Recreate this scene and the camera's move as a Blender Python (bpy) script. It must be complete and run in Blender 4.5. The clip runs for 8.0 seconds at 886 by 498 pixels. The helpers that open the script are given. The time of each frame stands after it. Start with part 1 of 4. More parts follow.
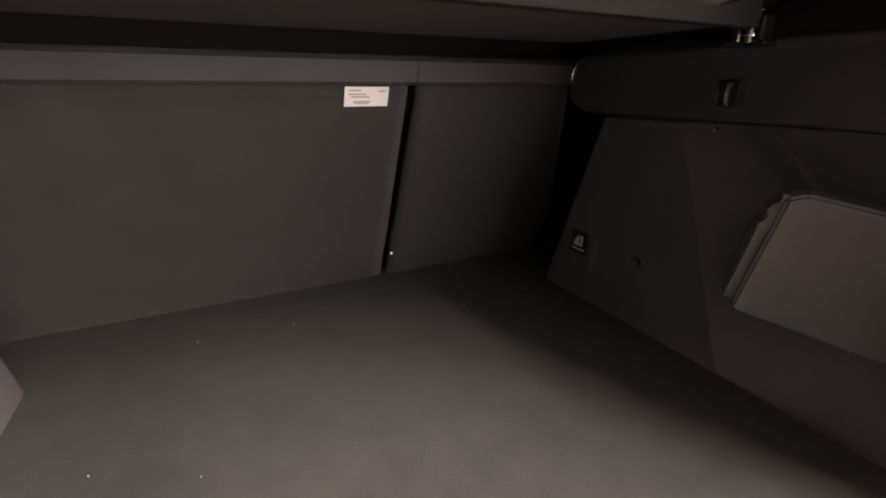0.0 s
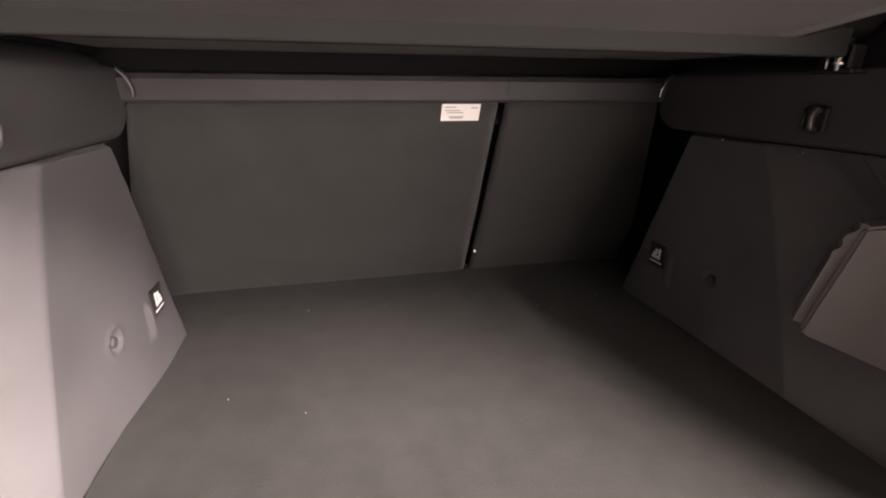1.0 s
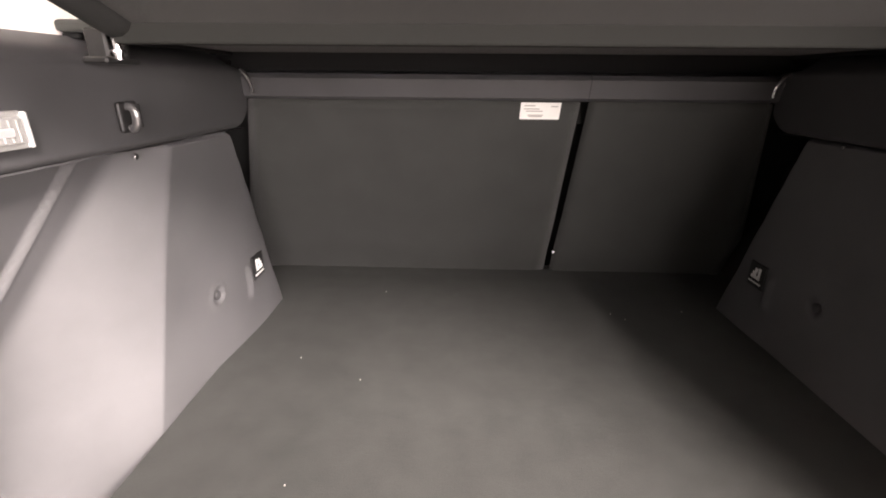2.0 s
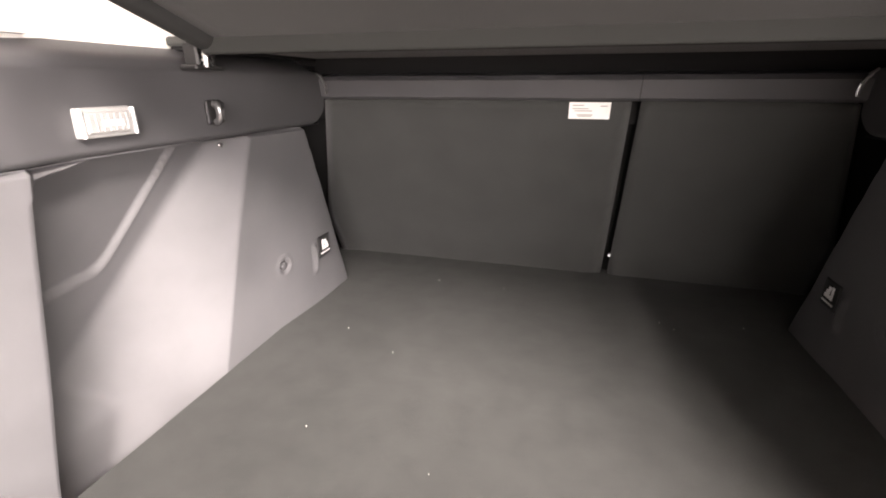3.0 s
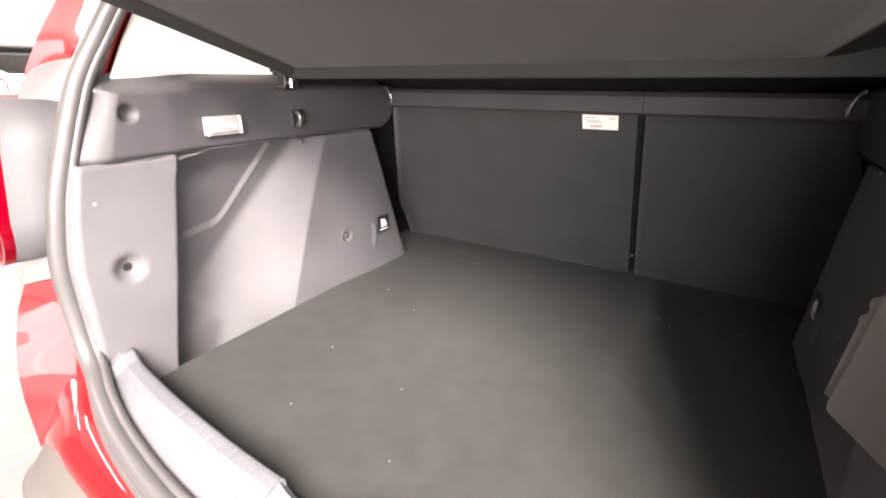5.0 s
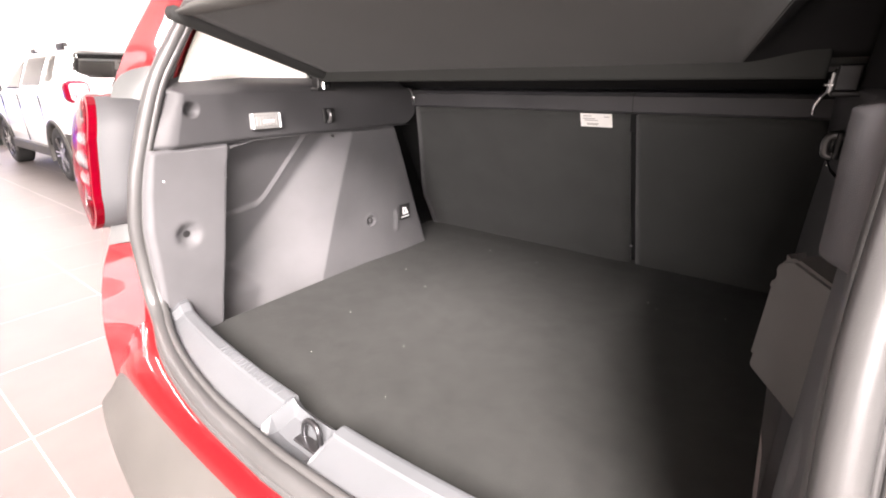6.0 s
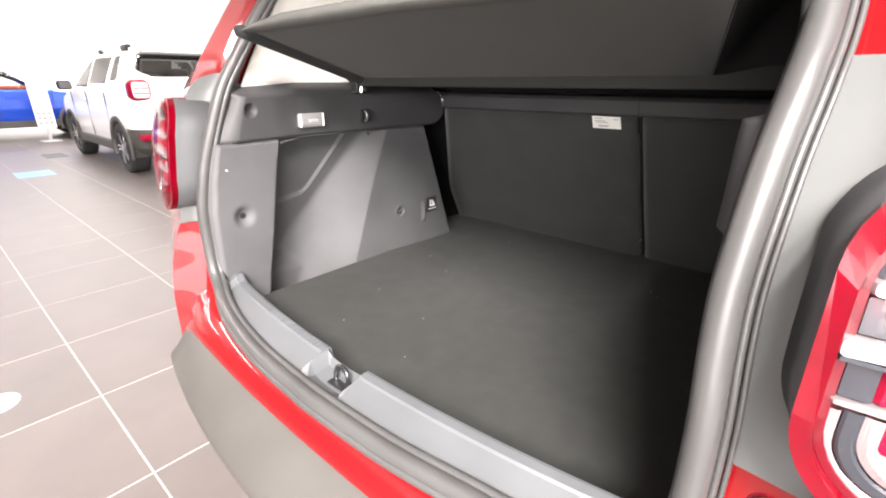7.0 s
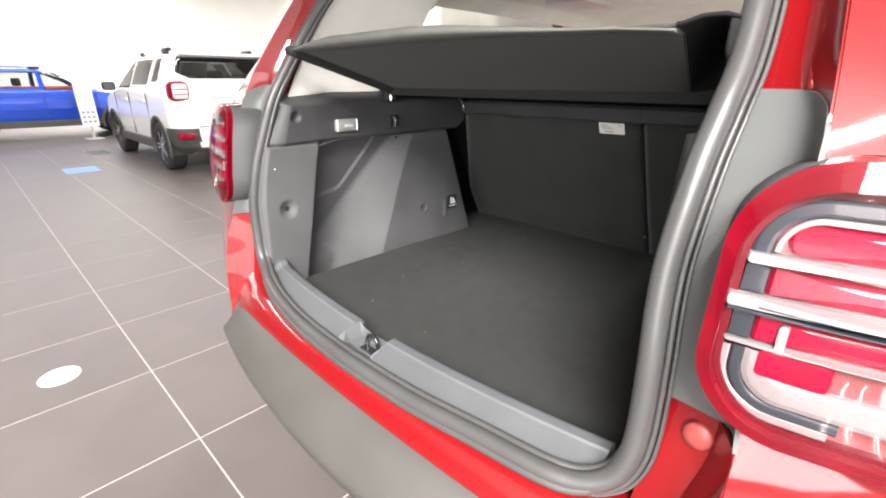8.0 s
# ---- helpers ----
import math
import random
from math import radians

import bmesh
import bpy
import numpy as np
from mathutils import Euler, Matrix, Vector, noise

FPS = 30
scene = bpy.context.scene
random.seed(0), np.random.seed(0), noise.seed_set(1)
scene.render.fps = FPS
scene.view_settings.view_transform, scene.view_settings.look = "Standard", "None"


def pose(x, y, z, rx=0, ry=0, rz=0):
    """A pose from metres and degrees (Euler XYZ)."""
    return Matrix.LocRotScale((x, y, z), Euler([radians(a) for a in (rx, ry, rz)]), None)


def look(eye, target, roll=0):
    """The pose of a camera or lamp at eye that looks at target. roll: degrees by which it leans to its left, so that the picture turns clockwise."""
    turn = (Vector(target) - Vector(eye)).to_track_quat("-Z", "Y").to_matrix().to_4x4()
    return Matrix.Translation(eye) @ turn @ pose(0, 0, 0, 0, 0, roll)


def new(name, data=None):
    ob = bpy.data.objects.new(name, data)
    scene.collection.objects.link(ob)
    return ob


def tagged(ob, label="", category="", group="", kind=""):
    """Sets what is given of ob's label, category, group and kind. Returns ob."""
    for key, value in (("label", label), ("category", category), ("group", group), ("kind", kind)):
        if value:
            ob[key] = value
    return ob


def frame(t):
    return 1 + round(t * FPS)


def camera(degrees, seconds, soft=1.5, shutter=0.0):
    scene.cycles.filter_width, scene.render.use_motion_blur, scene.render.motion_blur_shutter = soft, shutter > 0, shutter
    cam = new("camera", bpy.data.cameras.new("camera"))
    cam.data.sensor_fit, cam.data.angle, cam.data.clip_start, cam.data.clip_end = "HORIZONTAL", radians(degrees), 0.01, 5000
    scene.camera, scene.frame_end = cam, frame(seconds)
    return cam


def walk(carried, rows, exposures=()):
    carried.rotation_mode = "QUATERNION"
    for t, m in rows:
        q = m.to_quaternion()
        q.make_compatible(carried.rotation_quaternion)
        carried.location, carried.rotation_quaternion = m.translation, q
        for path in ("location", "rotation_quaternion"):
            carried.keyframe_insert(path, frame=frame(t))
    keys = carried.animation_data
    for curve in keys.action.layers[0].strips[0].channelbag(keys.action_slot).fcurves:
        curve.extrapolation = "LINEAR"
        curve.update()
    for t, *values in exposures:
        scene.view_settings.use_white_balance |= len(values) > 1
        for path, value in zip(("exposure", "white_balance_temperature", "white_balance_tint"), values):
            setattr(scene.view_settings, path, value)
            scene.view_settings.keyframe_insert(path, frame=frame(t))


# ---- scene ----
cam = camera(88.7, 8.0, 1.9)
PATH = [
    (0, (-0.166, 0.029, 1.141), (0.673, 1.712, 0.462), 0.2),
    (0.5, (-0.177, -0.021, 1.159), (0.488, 1.738, 0.479), 0.4),
    (1, (-0.171, -0.061, 1.174), (0.279, 1.761, 0.485), 0.5),
    (1.5, (-0.144, -0.086, 1.173), (0.066, 1.779, 0.482), 0.3),
    (2.8, (0.017, -0.125, 1.178), (-0.415, 1.694, 0.469), 0.2),
    (3, (0.036, -0.137, 1.171), (-0.468, 1.672, 0.484), -0.1),
    (3.5, (0.1, -0.162, 1.172), (-0.57, 1.591, 0.482), -0.1),
    (4, (0.164, -0.196, 1.186), (-0.633, 1.504, 0.496), -0.1),
    (4.2, (0.186, -0.203, 1.193), (-0.646, 1.477, 0.498), -0.0),
    (5.5, (0.359, -0.256, 1.205), (-0.706, 1.29, 0.515), -0.2),
    (6, (0.424, -0.294, 1.204), (-0.709, 1.203, 0.516), -0.2),
    (6.5, (0.477, -0.331, 1.209), (-0.715, 1.12, 0.519), -0.1),
    (7, (0.527, -0.369, 1.218), (-0.72, 1.033, 0.525), -0.0),
    (7.5, (0.576, -0.41, 1.231), (-0.712, 0.952, 0.534), -0.0),
    (8, (0.623, -0.459, 1.244), (-0.695, 0.876, 0.549), 0.0),
]
walk(cam, [(t, look(eye, target, roll)) for t, eye, target, roll in PATH],
     exposures=[(0, 0.60, 7500, 29), (0.5, 0.90, 7500, 29), (1, 1.10, 7400, 28), (1.5, 1.22, 7200, 24), (3, 1.57, 7000, 21), (3.5, 1.66, 7000, 21), (4, 1.68, 7000, 21),
                (5.5, 1.46, 6900, 22), (6, 1.33, 6800, 21), (6.5, 1.19, 6700, 18), (7, 0.88, 6600, 15), (7.5, 0.58, 6500, 12), (8, 0.33, 6500, 12)])

# ---------------------------------------------------------------- light
world = bpy.data.worlds.new("world")
scene.world = world
world.use_nodes = True
sky = world.node_tree.nodes.new("ShaderNodeTexSky")
sky.sky_type, sky.sun_disc, sky.sun_elevation, sky.sun_rotation = "NISHITA", False, radians(40), radians(120)
world.node_tree.links.new(sky.outputs[0], world.node_tree.nodes["Background"].inputs[0])
world.node_tree.nodes["Background"].inputs[1].default_value = 0.05


def area(name, power, sx, sy, m, colour=(1, 1, 1)):
    lamp = bpy.data.lights.new(name, "AREA")
    lamp.shape, lamp.size, lamp.size_y, lamp.energy, lamp.color = "RECTANGLE", sx, sy, power, colour
    ob = new(name, lamp)
    ob.matrix_basis = m
    return ob


# area lamps for daylight at the unseen glazed sides, and unseen rows of ceiling lights
area("unseen_window_light", 380, 9.0, 3.4, look((8.2, -2.0, 2.2), (0, -2.0, 1.9)), (1.0, 0.97, 0.94))
area("unseen_window_light", 470, 4.4, 3.0, look((4.8, -8.2, 2.1), (3.6, 0, 1.5)), (1.0, 0.98, 0.96))
# added lamp in an unseen window: brightens the seal and the seat back
area("unseen_window_light", 150, 1.9, 3.0, look((1.5, -8.2, 2.1), (1.2, 0, 1.5)), (1.0, 0.98, 0.96))
for lx in (2.25, 3.05, 3.85, 4.65):
    area("unseen_ceiling_light", 590, 0.16, 3.4, pose(lx, -3.8, 4.75), (1.0, 0.97, 0.93))
for lx, power in ((-18, 480), (-13, 480), (-8, 330)):
    area("unseen_ceiling_light", power, 0.3, 12.0, pose(lx, 2.0, 4.75), (1.0, 0.97, 0.93))
# added lamp with no known fixture: brightens the cabin and the hall
area("unseen_ceiling_light", 700, 8.0, 0.3, pose(0.0, 5.5, 4.75), (1.0, 0.98, 0.95))
# added lamps without fixtures that whiten the far walls
area("added_wall_light", 900, 0.4, 18.0, look((-19.6, 3.0, 4.7), (-22.0, 3.0, 2.2)), (1.0, 0.98, 0.95))
area("added_wall_light", 900, 26.0, 0.4, look((-8.0, 11.6, 4.7), (-8.0, 14.0, 2.2)), (1.0, 0.98, 0.95))


# ---------------------------------------------------------------- materials
def material(name, colour, rough=0.5, metal=0.0, coat=0.0, grain=0.0, grain_size=800.0, mottle=0.0, mottle_size=6.0,
             spec=0.5, sheen=0.0, per_object=0.0, ribs=0.0):
    m = bpy.data.materials.new(name)
    m.use_nodes = True
    nt = m.node_tree
    b = nt.nodes["Principled BSDF"]
    b.inputs["Base Color"].default_value = (*colour, 1)
    b.inputs["Roughness"].default_value = rough
    b.inputs["Metallic"].default_value = metal
    b.inputs["Coat Weight"].default_value = coat
    b.inputs["Coat Roughness"].default_value = 0.04
    b.inputs["Specular IOR Level"].default_value = spec
    b.inputs["Sheen Weight"].default_value = sheen
    co = nt.nodes.new("ShaderNodeTexCoord")
    colour_out = None
    if mottle:
        n1 = nt.nodes.new("ShaderNodeTexNoise")
        n1.inputs["Scale"].default_value, n1.inputs["Detail"].default_value = mottle_size, 6
        nt.links.new(co.outputs["Object"], n1.inputs["Vector"])
        ramp = nt.nodes.new("ShaderNodeMapRange")
        ramp.inputs["From Min"].default_value, ramp.inputs["From Max"].default_value = 0.3, 0.7
        ramp.inputs["To Min"].default_value, ramp.inputs["To Max"].default_value = 1 - mottle, 1 + mottle
        nt.links.new(n1.outputs["Fac"], ramp.inputs["Value"])
        mul = nt.nodes.new("ShaderNodeVectorMath")
        mul.operation = "SCALE"
        mul.inputs[0].default_value = colour
        nt.links.new(ramp.outputs[0], mul.inputs["Scale"])
        colour_out = mul.outputs[0]
        if per_object:
            info = nt.nodes.new("ShaderNodeObjectInfo")
            r2 = nt.nodes.new("ShaderNodeMapRange")
            r2.inputs["To Min"].default_value, r2.inputs["To Max"].default_value = 1 - per_object, 1 + per_object
            nt.links.new(info.outputs["Random"], r2.inputs["Value"])
            mul2 = nt.nodes.new("ShaderNodeVectorMath")
            mul2.operation = "SCALE"
            nt.links.new(colour_out, mul2.inputs[0])
            nt.links.new(r2.outputs[0], mul2.inputs["Scale"])
            colour_out = mul2.outputs[0]
        nt.links.new(colour_out, b.inputs["Base Color"])
        rr = nt.nodes.new("ShaderNodeMapRange")
        rr.inputs["To Min"].default_value, rr.inputs["To Max"].default_value = rough * 0.95, min(1, rough * 1.05)
        nt.links.new(n1.outputs["Fac"], rr.inputs["Value"])
        nt.links.new(rr.outputs[0], b.inputs["Roughness"])
    if ribs:
        wave = nt.nodes.new("ShaderNodeTexWave")
        wave.inputs["Scale"].default_value = ribs
        nt.links.new(co.outputs["Object"], wave.inputs["Vector"])
        bump = nt.nodes.new("ShaderNodeBump")
        bump.inputs["Strength"].default_value, bump.inputs["Distance"].default_value = 0.12, 0.0006
        nt.links.new(wave.outputs["Fac"], bump.inputs["Height"])
        nt.links.new(bump.outputs[0], b.inputs["Normal"])
    if grain:
        n2 = nt.nodes.new("ShaderNodeTexNoise")
        n2.inputs["Scale"].default_value, n2.inputs["Detail"].default_value = grain_size, 3
        nt.links.new(co.outputs["Object"], n2.inputs["Vector"])
        bump = nt.nodes.new("ShaderNodeBump")
        bump.inputs["Strength"].default_value, bump.inputs["Distance"].default_value = grain, 0.001
        nt.links.new(n2.outputs["Fac"], bump.inputs["Height"])
        nt.links.new(bump.outputs[0], b.inputs["Normal"])
    return m


def clear(name, see, rough=0.02, ior=1.5):
    """A clear or tinted pane: it lets light through and mirrors more the flatter it is seen."""
    m = bpy.data.materials.new(name)
    m.use_nodes = True
    nt = m.node_tree
    out = nt.nodes["Material Output"]
    nt.nodes.remove(nt.nodes["Principled BSDF"])
    t = nt.nodes.new("ShaderNodeBsdfTransparent")
    t.inputs[0].default_value = (*see, 1)
    g = nt.nodes.new("ShaderNodeBsdfGlossy")
    g.inputs["Roughness"].default_value = rough
    fr = nt.nodes.new("ShaderNodeFresnel")
    fr.inputs[0].default_value = ior
    mix = nt.nodes.new("ShaderNodeMixShader")
    nt.links.new(fr.outputs[0], mix.inputs[0])
    nt.links.new(t.outputs[0], mix.inputs[1])
    nt.links.new(g.outputs[0], mix.inputs[2])
    nt.links.new(mix.outputs[0], out.inputs[0])
    return m


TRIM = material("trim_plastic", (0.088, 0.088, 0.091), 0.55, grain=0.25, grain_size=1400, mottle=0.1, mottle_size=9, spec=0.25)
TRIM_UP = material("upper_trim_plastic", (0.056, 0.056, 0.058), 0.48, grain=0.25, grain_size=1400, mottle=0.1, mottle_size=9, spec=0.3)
CARPET = material("boot_carpet", (0.031, 0.0325, 0.0305), 0.95, grain=0.9, grain_size=900, mottle=0.13, mottle_size=22, spec=0.15, sheen=0.04)
FELT = material("seat_back_felt", (0.036, 0.0375, 0.0355), 0.95, grain=0.6, grain_size=1200, mottle=0.1, mottle_size=12, spec=0.2, sheen=0.15)
SHELF = material("shelf_felt", (0.036, 0.038, 0.035), 0.9, grain=0.6, grain_size=1200, mottle=0.1, mottle_size=8, spec=0.25, sheen=0.1)
SHELF_RIM = material("shelf_rim_felt", (0.026, 0.027, 0.026), 0.85, grain=0.4, grain_size=1200, spec=0.3)
GLOSS = material("glossy_black_plastic", (0.05, 0.05, 0.05), 0.12, coat=0.8)
# near black: shade put into the colour of gaps, closing sheets and shelf wing
SHADE_FELT = material("shade_felt", (0.014, 0.014, 0.014), 0.95, grain=0.3, grain_size=1200, spec=0.1)
HINGE = material("hinge_felt", (0.026, 0.027, 0.025), 0.95, grain=0.3, grain_size=1200, spec=0.12)
LIP = material("shelf_edge_fabric", (0.085, 0.087, 0.080), 0.95, grain=0.5, grain_size=1200, mottle=0.1, mottle_size=8)
COVER_GREY = material("cover_plastic", (0.13, 0.125, 0.12), 0.6, grain=0.2, grain_size=1400, mottle=0.08, mottle_size=9)
DARK = material("black_plastic", (0.012, 0.012, 0.012), 0.5, grain=0.1, grain_size=900)
GREY = material("grey_plastic", (0.102, 0.107, 0.105), 0.5, grain=0.12, grain_size=1500, mottle=0.06, mottle_size=10)
SILL = material("sill_plastic", (0.092, 0.098, 0.103), 0.38, grain=0.15, grain_size=1500, mottle=0.08, mottle_size=12)
RUBBER = material("seal_rubber", (0.058, 0.058, 0.057), 0.34, grain=0.1, grain_size=900, mottle=0.08, mottle_size=15)
BUMPER = material("bumper_plastic", (0.062, 0.059, 0.054), 0.55, grain=0.3, grain_size=1100, mottle=0.1, mottle_size=7)
RED = material("red_paint", (0.175, 0.003, 0.0047), 0.45, coat=1.0, spec=0.15, mottle=0.04, mottle_size=3)
WHITE_PAINT = material("white_paint", (0.86, 0.86, 0.855), 0.3, coat=0.8, mottle=0.02, mottle_size=2)
BLUE_PAINT = material("blue_paint", (0.008, 0.07, 0.55), 0.25, metal=0.3, coat=1.0, mottle=0.05, mottle_size=2)
BEIGE = material("pillar_trim", (0.80, 0.79, 0.74), 0.7, grain=0.3, grain_size=900, mottle=0.05, mottle_size=6)
CHROME = material("bright_metal", (0.75, 0.75, 0.75), 0.18, metal=1.0)
STEEL = material("dark_steel", (0.12, 0.12, 0.125), 0.3, metal=0.9)
SILVER = material("silvered_plastic", (0.8, 0.8, 0.81), 0.3, metal=0.6)
PAPER = material("paper_label", (0.82, 0.81, 0.77), 0.6, mottle=0.03, mottle_size=60)
PRINT = material("print_grey", (0.35, 0.33, 0.31), 0.7)
WHITE = material("white_print", (0.85, 0.85, 0.85), 0.5)
STOP = material("buffer_rubber", (0.30, 0.055, 0.05), 0.45, mottle=0.05, mottle_size=40)
LENS_RED = material("lamp_red", (0.24, 0.0012, 0.020), 0.18, spec=0.3, mottle=0.12, mottle_size=30)
LENS_DEEP = material("lamp_deep_red", (0.10, 0.001, 0.007), 0.3, coat=0.0)
LENS_EDGE = material("lamp_edge_red", (0.115, 0.0006, 0.006), 0.12, coat=0.0, spec=0.35, mottle=0.15, mottle_size=25)
SMOKE = material("lamp_smoke", (0.022, 0.030, 0.038), 0.25, coat=0.2)
LAMP_SILVER = material("lamp_silver", (0.31, 0.30, 0.305), 0.24, metal=0.5, ribs=150)
COVER = clear("lamp_cover", (0.97, 0.93, 0.93), 0.04, 1.16)
PINK = material("lamp_pale_red", (0.20, 0.05, 0.055), 0.25, coat=0.3, ribs=150)
PALE_LENS = material("pale_lens", (0.80, 0.64, 0.65), 0.2, coat=0.6)
HOUSING = material("lamp_housing_plastic", (0.048, 0.050, 0.052), 0.62, grain=0.12, grain_size=1500, mottle=0.06, mottle_size=10)
LAMP_CLEAR = material("boot_lamp_lens", (0.27, 0.27, 0.262), 0.15, coat=0.6, grain=0.6, grain_size=500)
GLASS = clear("window_glass", (0.96, 0.97, 0.965))
TINTED = clear("tinted_glass", (0.85, 0.87, 0.86))
TYRE = material("tyre_rubber", (0.018, 0.018, 0.018), 0.75, grain=0.3, grain_size=200)
TILE = material("floor_tile", (0.104, 0.090, 0.085), 0.40, spec=0.32, mottle=0.10, mottle_size=3, per_object=0.05)
GROUT = material("grout", (0.42, 0.39, 0.36), 0.85, grain=0.3, grain_size=400, mottle=0.12, mottle_size=2)
WALL = material("wall_paint", (0.86, 0.85, 0.82), 0.75, grain=0.1, grain_size=60, mottle=0.03, mottle_size=1)
CEIL = material("ceiling_paint", (0.84, 0.83, 0.8), 0.8, grain=0.1, grain_size=60, mottle=0.03, mottle_size=1)
FRAME = material("window_frame_metal", (0.5, 0.5, 0.5), 0.4, metal=0.5)
ORANGE = material("orange_cloth", (0.55, 0.09, 0.03), 0.85, grain=0.3, grain_size=400, mottle=0.1, mottle_size=8)
DECAL_BLUE = material("blue_vinyl", (0.11, 0.27, 0.72), 0.35, mottle=0.05, mottle_size=4)
DECAL_DARK = material("dark_mat", (0.05, 0.055, 0.065), 0.6, mottle=0.1, mottle_size=5)


# ---------------------------------------------------------------- mesh helpers
def empty(name, at=(0, 0, 0), turn=0):
    ob = new(name)
    ob.empty_display_size = 0.1
    ob.matrix_basis = pose(*at, 0, 0, turn)
    return ob


def part(name, bm, mat, parent=None, label="", smooth=False):
    me = bpy.data.meshes.new(name)
    bmesh.ops.recalc_face_normals(bm, faces=bm.faces)
    if smooth:
        for f in bm.faces:
            f.smooth = True
    bm.to_mesh(me)
    bm.free()
    me.materials.append(mat)
    ob = new(name, me)
    ob.parent = parent
    return tagged(ob, label)


def box_bm(x0, x1, y0, y1, z0, z1, bevel=0.0, seg=2, bm=None):
    own = bmesh.new()
    bmesh.ops.create_cube(own, size=1)
    for v in own.verts:
        v.co = Vector(((x0 + x1) / 2 + v.co.x * (x1 - x0), (y0 + y1) / 2 + v.co.y * (y1 - y0), (z0 + z1) / 2 + v.co.z * (z1 - z0)))
    if bevel:
        bmesh.ops.bevel(own, geom=own.edges[:], offset=bevel, segments=seg, affect="EDGES", profile=0.5)
    if bm is None:
        return own
    me = bpy.data.meshes.new("tmp")
    own.to_mesh(me)
    own.free()
    bm.from_mesh(me)
    bpy.data.meshes.remove(me)
    return bm


def sheet_bm(rows, closed=False):
    """A surface through rows of points."""
    bm = bmesh.new()
    grid = [[bm.verts.new(p) for p in r] for r in rows]
    n = len(rows[0])
    for a, b in zip(grid, grid[1:]):
        for i in range(n if closed else n - 1):
            j = (i + 1) % n
            bm.faces.new((a[i], a[j], b[j], b[i]))
    return bm


def thick(ob, t, offset=-1.0, crisp=40):
    s = ob.modifiers.new("thickness", "SOLIDIFY")
    s.thickness, s.offset = t, offset
    if crisp:
        ob.modifiers.new("crisp_rim", "EDGE_SPLIT").split_angle = radians(crisp)
    return ob


def smooth_path(points, steps=6):
    pts = [Vector(p) for p in points]
    out = []
    for i in range(len(pts) - 1):
        p0, p1, p2, p3 = pts[max(i - 1, 0)], pts[i], pts[i + 1], pts[min(i + 2, len(pts) - 1)]
        for k in range(steps):
            t = k / steps
            out.append(0.5 * (2 * p1 + (p2 - p0) * t + (2 * p0 - 5 * p1 + 4 * p2 - p3) * t * t + (3 * p1 - p0 - 3 * p2 + p3) * t ** 3))
    out.append(pts[-1])
    return out


def tube_bm(path, r, sides=10, flat=1.0, closed=False):
    rows, n = [], len(path)
    up = Vector((0, 0, 1))
    for i, p in enumerate(path):
        a, b = path[(i - 1) % n if closed else max(i - 1, 0)], path[(i + 1) % n if closed else min(i + 1, n - 1)]
        d = (b - a).normalized()
        if i == 0:
            up = Vector((0, -1, 0.3))
        u = (up - d * up.dot(d)).normalized()
        up = u
        w = d.cross(u)
        rows.append([p + u * math.cos(k * math.tau / sides) * r * flat + w * math.sin(k * math.tau / sides) * r for k in range(sides)])
    bm = sheet_bm(rows + ([rows[0]] if closed else []), closed=True)
    if not closed:
        bm.verts.ensure_lookup_table()
        bm.faces.new(bm.verts[:sides])
        bm.faces.new(bm.verts[-sides:])
    return bm


def disc_bm(centre, axis, r, depth, sides=20, dish=0.0, bm=None):
    """A round plug from centre along axis."""
    bm = bm or bmesh.new()
    axis = Vector(axis).normalized()
    u = axis.orthogonal().normalized()
    w = axis.cross(u)
    c = Vector(centre)
    rings = [(r, 0.0), (r, depth * 0.8), (r * 0.9, depth), (r * 0.4, depth + dish)]
    made = [[bm.verts.new(c + axis * h + (u * math.cos(k * math.tau / sides) + w * math.sin(k * math.tau / sides)) * q) for k in range(sides)] for q, h in rings]
    for a, b in zip(made, made[1:]):
        for k in range(sides):
            bm.faces.new((a[k], a[(k + 1) % sides], b[(k + 1) % sides], b[k]))
    bm.faces.new(made[-1])
    bm.faces.new(made[0][::-1])
    return bm


def ring_bm(outline_in, outline_out, y0, y1, warp):
    """A flat band between two outlines (u, v), from depth y0 to y1."""
    n = len(outline_in)
    rows = [[warp(*outline_out[i], y0) for i in range(n)], [warp(*outline_out[i], y1) for i in range(n)],
            [warp(*outline_in[i], y1) for i in range(n)], [warp(*outline_in[i], y0) for i in range(n)]]
    return sheet_bm(rows, closed=True)


def rounded(u0, u1, v0, v1, r, steps=7):
    pts = []
    for cu, cv, a0 in ((u1 - r, v1 - r, 0), (u0 + r, v1 - r, 90), (u0 + r, v0 + r, 180), (u1 - r, v0 + r, 270)):
        for k in range(steps + 1):
            a = radians(a0 + 90 * k / steps)
            pts.append((cu + r * math.cos(a), cv + r * math.sin(a)))
    return pts


def slab_bm(outline, y0, y1, warp, chamfer=0.0):
    """A filled outline (u, v) between two depths; y1 is the face that shows."""
    n = len(outline)
    cu, cv = sum(p[0] for p in outline) / n, sum(p[1] for p in outline) / n
    inner = [(cu + (u - cu) * (1 - chamfer), cv + (v - cv) * (1 - chamfer)) for u, v in outline]
    bm = bmesh.new()
    rows = [[bm.verts.new(warp(u, v, y0)) for u, v in outline], [bm.verts.new(warp(u, v, y0 + (y1 - y0) * 0.6)) for u, v in outline]]
    for k in (1.0, 0.8, 0.55, 0.3):
        rows.append([bm.verts.new(warp(cu + (u - cu) * k, cv + (v - cv) * k, y1)) for u, v in inner])
